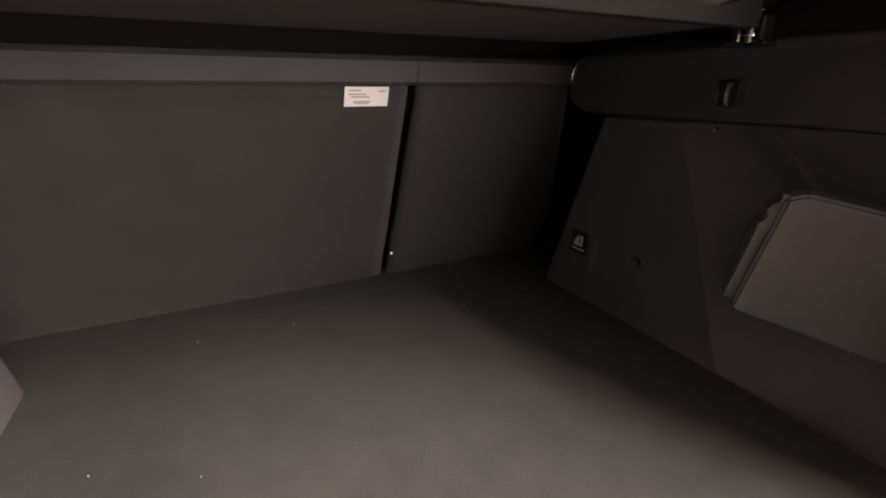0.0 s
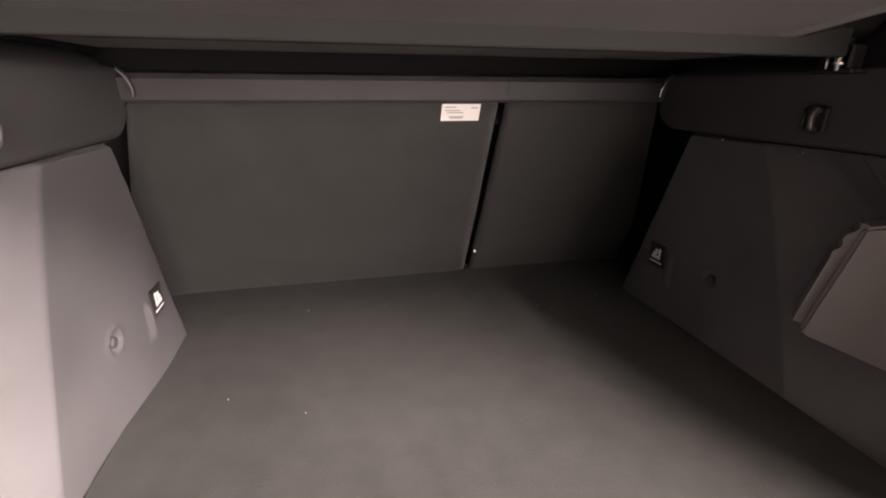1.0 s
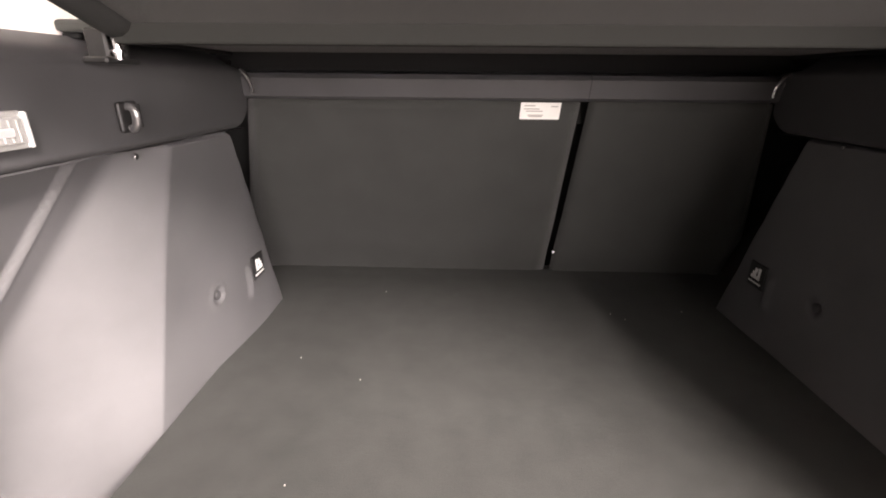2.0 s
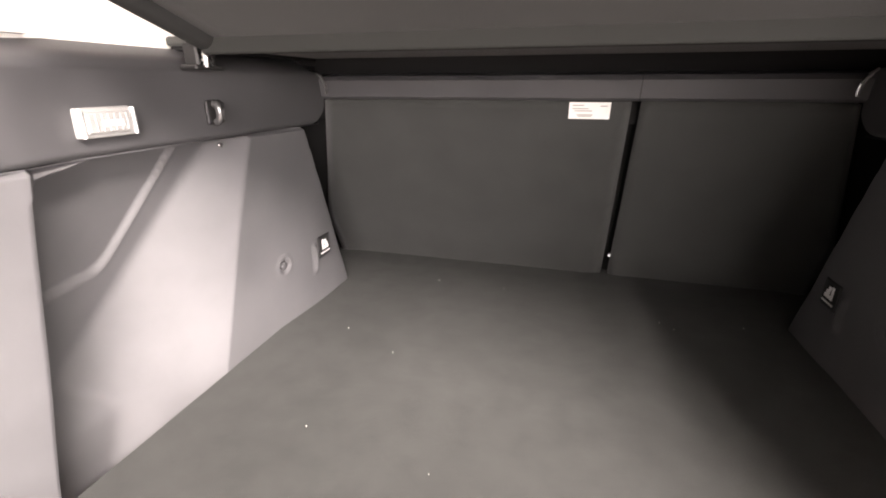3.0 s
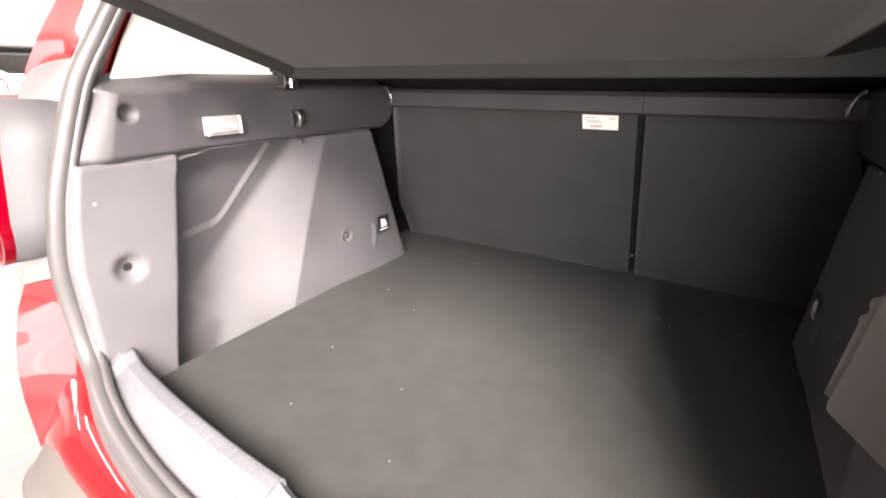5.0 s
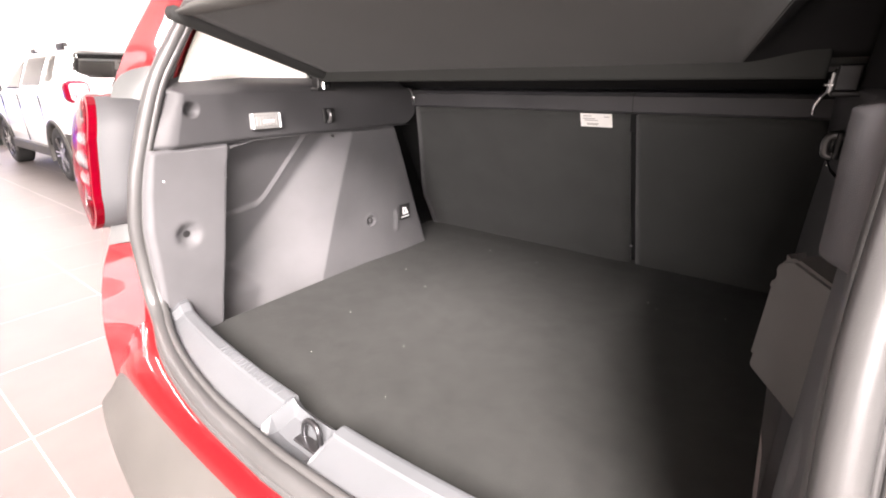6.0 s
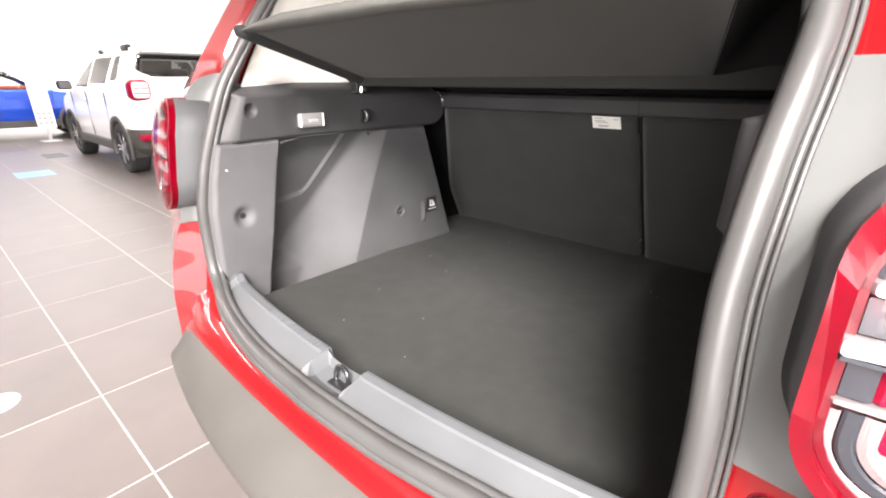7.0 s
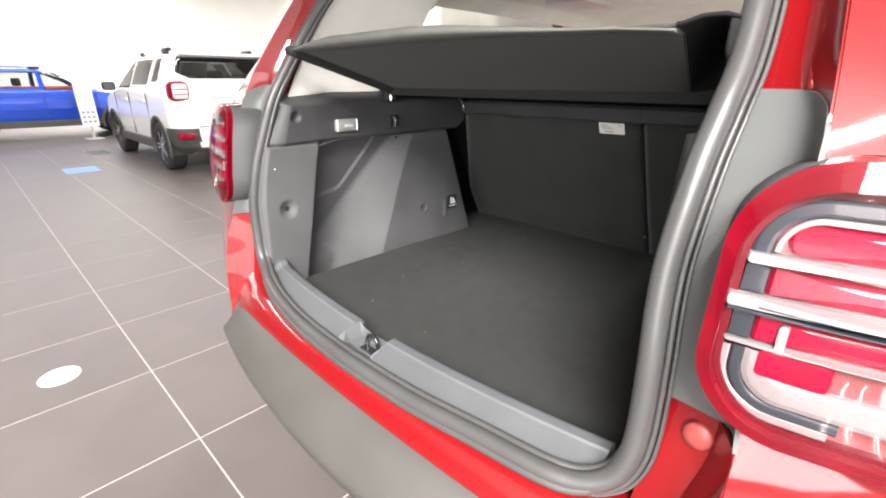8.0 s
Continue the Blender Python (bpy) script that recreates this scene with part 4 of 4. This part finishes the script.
        side = t.cross(Vector((0, -1, 0.25))).normalized()
        if side.dot(p - c) < 0:
            side = -side
        out_.append(p + side * d + Vector((0, back, 0)))
    return out_


part("seal_lip", tube_bm(offset_loop(0.0155, 0.006), 0.0033, 8, closed=True), RUBBER, seal, "thin outer lip", smooth=True)
part("seal_lip", tube_bm(offset_loop(0.0215, 0.010), 0.0026, 8, closed=True), RUBBER, seal, "thin outer lip", smooth=True)
bead_loop = [p.lerp(q, step(0.768, 0.80, q.z)) for p, q in zip(offset_loop(0.008, -0.008), loop)]
part("seal_bead", tube_bm(bead_loop, 0.0068, 10, closed=True), RUBBER, seal, smooth=True)
part("seal_foot", tube_bm(offset_loop(-0.009, 0.010), 0.0065, 8, closed=True), RUBBER, seal, smooth=True)

# ---------------------------------------------------------------- parcel shelf, hinged up at its back
shelf = tagged(empty("parcel_shelf", (0, 0.42, 1.218)), "dark grey felt parcel shelf with its flap tilted up", "parcel shelf")


def shelf_part(name, bm, mat, label="", smooth=False):
    bmesh.ops.translate(bm, verts=bm.verts, vec=(0, -0.42, -1.218))
    return part(name, bm, mat, shelf, label, smooth)


def flap_z(y):
    return 1.222 + (0.40 - y) * 0.27


def flap_edge(y, side):
    """Half width of the flap, which narrows on one side towards its raised edge."""
    f = (0.405 - y) / 0.325
    return lerp(0.452, 0.408, f) if side < 0 else lerp(0.464, 0.461, f)


def wing_bend(y):
    return lerp(0.352, 0.428, min(1.0, (0.408 - y) / 0.30))


def wing_z(x, y):
    """Height of the flap's underside: flat, with one side bent up into a wing."""
    z = flap_z(y) - 0.013 * step(0.05, 0.42, x) * max(0.0, 0.408 - y) / 0.32
    bend = wing_bend(y)
    edge_z = lerp(z + 0.004, max(z + 0.004, 1.3015 - 0.02 * max(0.0, 0.16 - y)), step(0.415, 0.33, y))
    f = max(0.0, x - bend) / (0.4745 - bend)
    return z + (edge_z - z) * step(0.0, 0.62, f)


# raised flap: a felt panel in a thick rounded rim
rows = []
for i in range(34):
    y = lerp(0.408, 0.088, i / 33)
    a, c = -flap_edge(y, -1) + 0.030, wing_bend(y) + 0.002
    rows.append([(x, y, wing_z(x, y) + 0.004) for x in [lerp(a, c, j / 24) for j in range(25)]])
thick(shelf_part("flap", sheet_bm(rows), SHELF, "raised felt flap with a thick rim", True), 0.004, 1, 0)
rows = []
for i in range(34):
    y = lerp(0.408, 0.084, i / 33)
    a, c = wing_bend(y), 0.4745
    rows.append([(x, y, wing_z(x, y) + 0.004) for x in [lerp(a, c, j / 16) for j in range(17)]])
# wing is near black: the shade on its turned side is in the colour
thick(shelf_part("wing", sheet_bm(rows), SHADE_FELT, "felt side bent up from the flap, its shade in the colour", True), 0.004, 1, 0)
rows = []
for j in range(61):
    x = lerp(-0.410, 0.428, j / 60)
    end = step(-0.410, -0.32, x) * step(0.428, 0.10, x)
    low = table([(-0.410, 1.305), (-0.25, 1.305), (0.05, 1.306), (0.20, 1.302), (0.36, 1.2965), (0.428, 1.291)], x)[0]
    tall = lerp(0.006, table([(-0.410, 0.010), (-0.25, 0.025), (0.0, 0.024), (0.25, 0.013), (0.415, 0.008)], x)[0], end)
    row = []
    for k in range(14):
        a = math.tau * k / 14
        row.append((x, 0.104 - 0.024 * math.cos(a), low + tall * 0.5 + tall * 0.5 * math.sin(a)))
    rows.append(row)
lip_bm = sheet_bm(rows, closed=True)
lip_bm.verts.ensure_lookup_table()
lip_bm.faces.new(lip_bm.verts[:14])
lip_bm.faces.new(lip_bm.verts[-14:])
shelf_part("rear_lip", lip_bm, LIP, "paler rounded rear edge", True)
rows = []
for i in range(17):
    y = lerp(0.412, 0.080, i / 16)
    z = flap_z(y) - 0.003
    b = -flap_edge(y, -1)
    a, top = b + 0.034, z + lerp(0.026, 0.012, i / 16)
    rows.append([(a, y, z + 0.006), (a - 0.004, y, z - 0.001), (a - 0.012, y, z - 0.006), (b + 0.012, y, z - 0.007), (b + 0.003, y, z - 0.003), (b, y, z + 0.005), (b + 0.002, y, top - 0.004), (b + 0.010, y, top), (a, y, top)])
rim_bm = sheet_bm(rows, closed=True)
rim_bm.verts.ensure_lookup_table()
rim_bm.faces.new(rim_bm.verts[-9:])
rim_bm.faces.new(rim_bm.verts[:9])
shelf_part("side_rim", rim_bm, SHELF_RIM, smooth=True)
# added sheet under the wing: darkens the opening and blocks light through it
rows = []
for i in range(15):
    y = lerp(0.445, 0.105, i / 14)
    rows.append([(0.4745, y, lerp(max(1.198, 1.198 + 0.9 * (0.19 - y)), wing_z(0.4745, min(y, 0.408)) + 0.003, k / 4)) for k in range(5)])
thick(shelf_part("shade_skirt", sheet_bm(rows), SHADE_FELT, "added dark sheet under the wing, for shade and stray light", True), 0.004, 0, 0)
shelf_part("front_board", box_bm(-0.515, 0.515, 0.418, 0.785, 1.2195, 1.232, 0.004), SHELF, "flat front board")
# added strips stop the light that leaks between board and ledge
for s in (-1, 1):
    shelf_part("light_stop_strip", box_bm(min(s * 0.494, s * 0.514), max(s * 0.494, s * 0.514), 0.425, 0.78, 1.2135, 1.2200, 0.002), SHADE_FELT, "added dark strip that stops light under the board")
shelf_part("hinge_strip", box_bm(-0.440, 0.440, 0.398, 0.418, 1.207, 1.250, 0.003), HINGE)

# ---------------------------------------------------------------- other cars in the hall
def wheel(car, x, y, s):
    tyre = part("wheel", tyre_bm(x, y, s), TYRE, car, smooth=True)
    rim = bmesh.new()
    for k in range(5):
        a = k * math.tau / 5
        d = Vector((math.cos(a), 0, math.sin(a)))
        n = Vector((-math.sin(a), 0, math.cos(a)))
        c = Vector((x, y - s * 0.118, 0.345))
        for off in (-0.03, 0.03):
            q = [c + d * 0.05 + n * off * 0.6, c + d * 0.215 + n * (off - 0.016), c + d * 0.215 + n * (off + 0.016), c + d * 0.05 + n * (off * 0.6 + 0.02)]
            f = rim.faces.new([rim.verts.new(p) for p in q])
            r = bmesh.ops.extrude_face_region(rim, geom=[f])
            for v in [g for g in r["geom"] if isinstance(g, bmesh.types.BMVert)]:
                v.co.y += s * 0.03
    disc_bm((x, y - s * 0.09, 0.345), (0, -s, 0), 0.06, 0.03, 16, bm=rim)
    part("rim", rim, CHROME, tyre)
    part("hub_shade", disc_bm((x, y - s * 0.02, 0.345), (0, -s, 0), 0.218, 0.06, 24), DARK, tyre)


def tyre_bm(x, y, s):
    rows = []
    for k in range(36):
        a = k * math.tau / 36
        row = []
        for r, w in ((0.225, 0.10), (0.25, 0.115), (0.31, 0.115), (0.34, 0.10), (0.345, 0.06), (0.345, -0.06), (0.34, -0.10), (0.31, -0.115), (0.25, -0.115), (0.225, -0.10)):
            row.append((x + r * math.cos(a), y + w, 0.345 + r * math.sin(a)))
        rows.append(row)
    return sheet_bm(rows + [rows[0]], closed=True)


# heights of a hall car's plan outlines: z, rear end, front end, half width, corner radius at the rear and at the front
CAR_PLAN = [(0.30, -2.02, 2.02, 0.80, 0.30, 0.40), (0.38, -2.09, 2.10, 0.87, 0.30, 0.42), (0.52, -2.15, 2.15, 0.900, 0.30, 0.44), (0.70, -2.165, 2.15, 0.910, 0.30, 0.46),
            (0.86, -2.150, 2.10, 0.905, 0.30, 0.46), (0.95, -2.130, 1.98, 0.895, 0.29, 0.42), (1.02, -2.115, 1.62, 0.882, 0.28, 0.34), (1.08, -2.095, 1.16, 0.868, 0.28, 0.26),
            (1.14, -2.070, 1.00, 0.845, 0.27, 0.24), (1.30, -1.985, 0.74, 0.775, 0.24, 0.22), (1.46, -1.875, 0.44, 0.700, 0.22, 0.22), (1.53, -1.800, 0.28, 0.655, 0.22, 0.22),
            (1.575, -1.690, 0.10, 0.590, 0.24, 0.24), (1.60, -1.50, -0.10, 0.480, 0.28, 0.28), (1.612, -1.20, -0.35, 0.300, 0.25, 0.25)]


def plan_outline(xr, xf, w, rr, rf):
    """Half of a car's outline in plan, from the middle of its tail to the middle of its nose."""
    pts = [(xr + 0.05 * ((w - rr) * j / 24 / w) ** 2, (w - rr) * j / 24) for j in range(24)]
    tail = pts[-1][0] + 0.004
    for j in range(16):
        a = radians(90 * j / 15)
        pts.append((tail + rr * (1 - math.cos(a)), w - rr + rr * math.sin(a)))
    x0, x1 = tail + rr, xf - 0.06 - rf
    pts += [(lerp(x0, x1, j / 91), w) for j in range(1, 91)]
    for j in range(8):
        a = radians(90 * j / 7)
        pts.append((x1 + rf * math.sin(a), w - rf + rf * math.cos(a)))
    pts += [(xf - 0.06 * ((w - rf) * j / 12 / w) ** 2, (w - rf) * j / 12) for j in range(11, -1, -1)]
    return pts


def car_zone(x, y, z, col):
    """Which part of a hall car's shell a place belongs to."""
    ay = abs(y)
    for wx in (-1.34, 1.33):
        if ay > 0.60 and math.hypot(x - wx, z - 0.345) < 0.385:
            return "arch"
    if z < (0.43 if abs(x) < 1.9 else 0.37) or (x < -1.7 and ay > 0.60 and z < 0.62):
        return "cladding"
    side = "right" if y < 0 else "left"
    if col <= 31 - max(0.0, 1.32 - z) / 0.011 and 1.245 < z < 1.525:
        return "rear_window"
    if ay > 0.5 and 1.16 < z < 1.51:
        f = (z - 1.10) / 0.42
        if -1.46 + 0.14 * f < x < -1.10 + 0.02 * f and z > 1.20 + 0.25 * max(0.0, -1.30 - x):
            return "quarter_window " + side
        if -0.92 < x < -0.06:
            return "rear_door_window " + side
    if ay > 0.5 and 1.115 < z < 1.50 and 0.02 < x < 0.86 - 0.62 * (z - 1.10) / 0.42:
        return "front_door_window " + side
    if x > 0.2 and ay < 0.70 - 0.5 * (z - 1.1) and 1.11 < z < 1.52:
        return "windscreen"
    return "body"


def hall_car(paint, at, turn, label, tall=1.0, cloth=None):
    """A car with its nose to +x, 4.3 m long, built round its own middle."""
    car = tagged(empty("car", at, turn), label, "car")
    levels = [0.30 + 0.02 * i for i in range(43)] + [1.148 + 0.008 * i for i in range(48)] + [1.53 + 0.012 * i for i in range(7)] + [1.612]
    rows = []
    for z in levels:
        o = plan_outline(*table(CAR_PLAN, z))
        z2 = z * tall if z > 0.5 else lerp(0.30, 0.5 * tall, (z - 0.30) / 0.20)
        rows.append([(x, y, z2, z) for x, y in o] + [(x, -y, z2, z) for x, y in o[-2:0:-1]])
    n = len(rows[0])
    zones = {}
    for p, q in zip(rows, rows[1:]):
        for i in range(n):
            j = (i + 1) % n
            quad = (p[i], p[j], q[j], q[i])
            mid = [sum(v[k] for v in quad) / 4 for k in (0, 1, 3)]
            zones.setdefault(car_zone(*mid, min(i, n - 1 - i)), []).append([v[:3] for v in quad])
    zones["body"].append([v[:3] for v in rows[-1]])
    zones["cladding"].append([v[:3] for v in rows[0]])
    for zone, quads in zones.items():
        if zone == "arch":
            continue
        bm = bmesh.new()
        seen = {}
        for quad in quads:
            vs = []
            for v in quad:
                key = tuple(round(c, 5) for c in v)
                if key not in seen:
                    seen[key] = bm.verts.new(v)
                vs.append(seen[key])
            if len(set(vs)) > 2:
                bm.faces.new(list(dict.fromkeys(vs)))
        name = zone.split()[0]
        mat = paint if name == "body" else BUMPER if name == "cladding" else TINTED
        ob = part(name, bm, mat, car, "tinted see-through pane" if mat is TINTED else "black plastic lower cladding" if mat is BUMPER else "", smooth=True)
        if mat is TINTED:
            thick(ob, 0.004, 0, 0)
            ob.visible_shadow = False
    # cabin: floor, seats and dashboard behind the panes
    seat_mat = cloth or DARK
    part("cabin_floor", box_bm(-1.75, 1.0, -0.74, 0.74, 0.62 * tall, 0.66 * tall, 0.02), TRIM, car)
    for y in (-0.36, 0.36):
        part("front_seat", box_bm(-0.42, -0.22, y - 0.24, y + 0.24, 0.66 * tall, 1.16 * tall, 0.06, 3), seat_mat, car, smooth=True)
        part("headrest", box_bm(-0.42, -0.31, y - 0.13, y + 0.13, 1.20 * tall, 1.38 * tall, 0.04, 3), DARK, car, smooth=True)
        part("headrest", box_bm(-1.36, -1.26, y - 0.12, y + 0.12, 1.17 * tall, 1.30 * tall, 0.035, 3), DARK, car, smooth=True)
    part("rear_bench", box_bm(-1.38, -1.18, -0.66, 0.66, 0.66 * tall, 1.13 * tall, 0.06, 3), seat_mat, car, smooth=True)
    # added coloured band inside, reaching just above the windows' lower edge
    if cloth:
        for s in (-1, 1):
            part("inner_band", box_bm(-0.95, 0.70, s * 0.74 - 0.03, s * 0.74 + 0.03, 0.70 * tall, 1.19 * tall, 0.02), cloth, car)
    part("dashboard", box_bm(0.60, 0.98, -0.70, 0.70, 0.85 * tall, 1.08 * tall, 0.06, 3), DARK, car, smooth=True)
    for s in (-1, 1):
        mirror = part("mirror", box_bm(0.66, 0.77, s * 1.00 - 0.10, s * 1.00 + 0.10, 1.07 * tall, 1.21 * tall, 0.045, 4), DARK, car, "black door mirror", smooth=True)
        part("mirror_glass", box_bm(0.654, 0.664, s * 1.00 - 0.075, s * 1.00 + 0.075, 1.09 * tall, 1.19 * tall, 0.003, 1), STEEL, mirror)
        top = 1.578 * tall
        part("roof_rail", tube_bm([Vector((lerp(-1.45, 0.0, k / 12), s * 0.575, top + 0.045 * math.sin(math.pi * k / 12) ** 0.35)) for k in range(13)], 0.016, 8), paint, car, smooth=True)
        part("rail_foot", box_bm(-1.40, -1.10, s * 0.575 - 0.03, s * 0.575 + 0.03, top - 0.01, top + 0.075, 0.02, 3), DARK, car, smooth=True)
        part("rail_foot", box_bm(-0.14, 0.06, s * 0.575 - 0.025, s * 0.575 + 0.025, top - 0.01, top + 0.055, 0.02, 3), DARK, car, smooth=True)
        for wx in (-1.34, 1.33):
            rows = []
            for k in range(33):
                a = radians(lerp(-16, 196, k / 32))
                rows.append([(wx + r * math.cos(a), s * yy, 0.345 + r * math.sin(a)) for r, yy in ((0.372, 0.60), (0.372, 0.90), (0.380, 0.918), (0.415, 0.924), (0.438, 0.918), (0.442, 0.90))])
            part("wheel_arch", sheet_bm(rows), BUMPER, car, "black plastic arch", smooth=True)
            wheel(car, wx, s * 0.785, -s)
        part("rocker", box_bm(-0.95, 0.92, s * 0.895 - 0.025, s * 0.895 + 0.025, 0.29, 0.43, 0.02), BUMPER, car, "black plastic rocker strip")
        lamp = part("tail_lamp", box_bm(-2.125, -1.90, s * 0.755 - 0.125, s * 0.755 + 0.125, 0.965 * tall, 1.215 * tall, 0.075, 5), LENS_RED, car, "red tail lamp with a pale middle", smooth=True)
        part("clear_field", box_bm(-2.133, -1.96, s * 0.755 - 0.108, s * 0.755 + 0.108, 0.982 * tall, 1.198 * tall, 0.06, 4), PALE_LENS, lamp, smooth=True)
        for z in (1.055, 1.115):
            part("bar", box_bm(-2.1375, -2.06, s * 0.755 - 0.085, s * 0.755 + 0.085, (z - 0.006) * tall, (z + 0.006) * tall, 0.002, 1), LENS_RED, lamp)
        part("headlamp", box_bm(1.80, 2.05, s * 0.66 - 0.13, s * 0.66 + 0.13, 0.74 * tall, 0.90 * tall, 0.04, 3), SILVER, car, smooth=True)
        part("fog_lamp", box_bm(-2.135, -1.98, s * 0.76 - 0.10, s * 0.76 + 0.10, 0.495, 0.580, 0.025, 3), LENS_RED, car, "red fog lamp", smooth=True)
        for dx in (0.90, -0.03, -1.02):
            part("door_gap", box_bm(dx - 0.004, dx + 0.004, s * 0.905 - 0.006, s * 0.905 + 0.006, 0.45, 1.05 * tall), DARK, car)
        for hx in (-0.78, 0.22):
            part("door_handle", box_bm(hx - 0.10, hx + 0.08, s * 0.905 - 0.016, s * 0.905 + 0.016, 0.93 * tall, 0.96 * tall, 0.008), paint, car)
    part("tailgate_strip", box_bm(-2.158, -2.10, -0.40, 0.40, 1.000 * tall, 1.022 * tall, 0.006), SILVER, car, "satin silver strip")
    part("tailgate_gap", box_bm(-2.172, -2.140, -0.60, 0.60, 0.655, 0.661), DARK, car)
    part("skid_plate", box_bm(-2.145, -1.95, -0.50, 0.50, 0.33, 0.42, 0.03, 3), SILVER, car, smooth=True)
    part("spoiler", box_bm(-1.93, -1.60, -0.60, 0.60, 1.535 * tall, 1.575 * tall, 0.018, 3), paint, car, smooth=True)
    part("exhaust", tube_bm([Vector((-2.10, 0.42, 0.30)), Vector((-1.8, 0.42, 0.31))], 0.03, 12), STEEL, car)
    return car


hall_car(WHITE_PAINT, (-8.40, 2.36, 0), 180, "glossy white family car parked on the tiles", 1.025)
hall_car(BLUE_PAINT, (-13.8, 0.88, 0), 90, "glossy blue car parked beyond the white one", 0.95, ORANGE)

# information stand
stand = tagged(empty("information_stand", (-12.55, 1.50, 0), 4), "white upright information stand with printed squares", "stand")
board = part("board", box_bm(-0.02, 0.02, -0.16, 0.16, 0.28, 1.52, 0.008), WHITE, stand)
part("post", box_bm(-0.045, -0.0205, -0.03, 0.03, 0.02, 1.20, 0.005), FRAME, stand)
part("foot", box_bm(-0.22, 0.16, -0.16, 0.16, 0.0, 0.02, 0.008), FRAME, stand, "flat metal foot plate")
for i in range(3):
    for j in range(3):
        part("bar", box_bm(0.0205, 0.0225, -0.125 + 0.09 * i, -0.065 + 0.09 * i, 0.36 + 0.10 * j, 0.41 + 0.10 * j), PRINT, board)

# flat marks on the floor: a white disc, a blue sticker, a dark mat
st = part("floor_mark", disc_bm((-1.805, -0.452, 0.0), (0, 0, 1), 0.078, 0.0012, 32), WHITE)
tagged(st, "round white disc on the floor tiles", "sticker")
tagged(part("floor_mark", box_bm(-8.25, -7.70, 0.35, 0.76, 0.0, 0.0015), DECAL_BLUE), "bright blue oblong sticker on the floor tiles", "sticker")
tagged(part("floor_mat", box_bm(-10.2, -9.6, 0.95, 1.25, 0.0, 0.004), DECAL_DARK), "small dark mat on the floor tiles", "mat")

# ---------------------------------------------------------------- floor tiles, laid last
J = 0.0026
turn_floor = pose(FX, FY, 0, 0, 0, TURN_FLOOR)


def tile_shape():
    bm = bmesh.new()
    a, c = TILE_M / 2 - J, TILE_M / 2 - J - 0.0006
    rings = [[(-a, -a, -0.008), (a, -a, -0.008), (a, a, -0.008), (-a, a, -0.008)], [(-a, -a, -0.0006), (a, -a, -0.0006), (a, a, -0.0006), (-a, a, -0.0006)], [(-c, -c, 0), (c, -c, 0), (c, c, 0), (-c, c, 0)]]
    vs = [[bm.verts.new(p) for p in r] for r in rings]
    for p, q in zip(vs, vs[1:]):
        for i in range(4):
            bm.faces.new((p[i], p[(i + 1) % 4], q[(i + 1) % 4], q[i]))
    bm.faces.new(vs[2])
    return bm


mesh = bpy.data.meshes.new("tile")
bm = tile_shape()
bm.to_mesh(mesh)
bm.free()
mesh.materials.append(TILE)
rest_v, rest_f = [], []
near = set()
for i in range(-14, 6):
    for j in range(-5, 10):
        near.add((i, j))
base_v = [tuple(v.co) for v in mesh.vertices]
base_f = [tuple(p.vertices) for p in mesh.polygons]
for i in range(-35, 18):
    for j in range(-15, 25):
        c = turn_floor @ Vector(((i + 0.5) * TILE_M, (j + 0.5) * TILE_M, 0))
        if not (X0 + 0.4 < c.x < X1 - 0.4 and Y0 + 0.4 < c.y < Y1 - 0.4):
            continue
        if (i, j) in near:
            ob = new("tile", mesh)
            ob.matrix_basis = Matrix.Translation(c) @ pose(0, 0, 0, 0, 0, TURN_FLOOR)
            ob.parent = bed
        else:
            k = len(rest_v)
            rest_v += [turn_floor @ (Vector(p) + Vector(((i + 0.5) * TILE_M, (j + 0.5) * TILE_M, 0))) for p in base_v]
            rest_f += [tuple(k + a for a in f) for f in base_f]
me = bpy.data.meshes.new("far_tiles")
me.from_pydata([tuple(v) for v in rest_v], [], rest_f)
me.materials.append(TILE)
far = new("far_tiles", me)
far.parent = bed
tagged(far, kind="stuff")
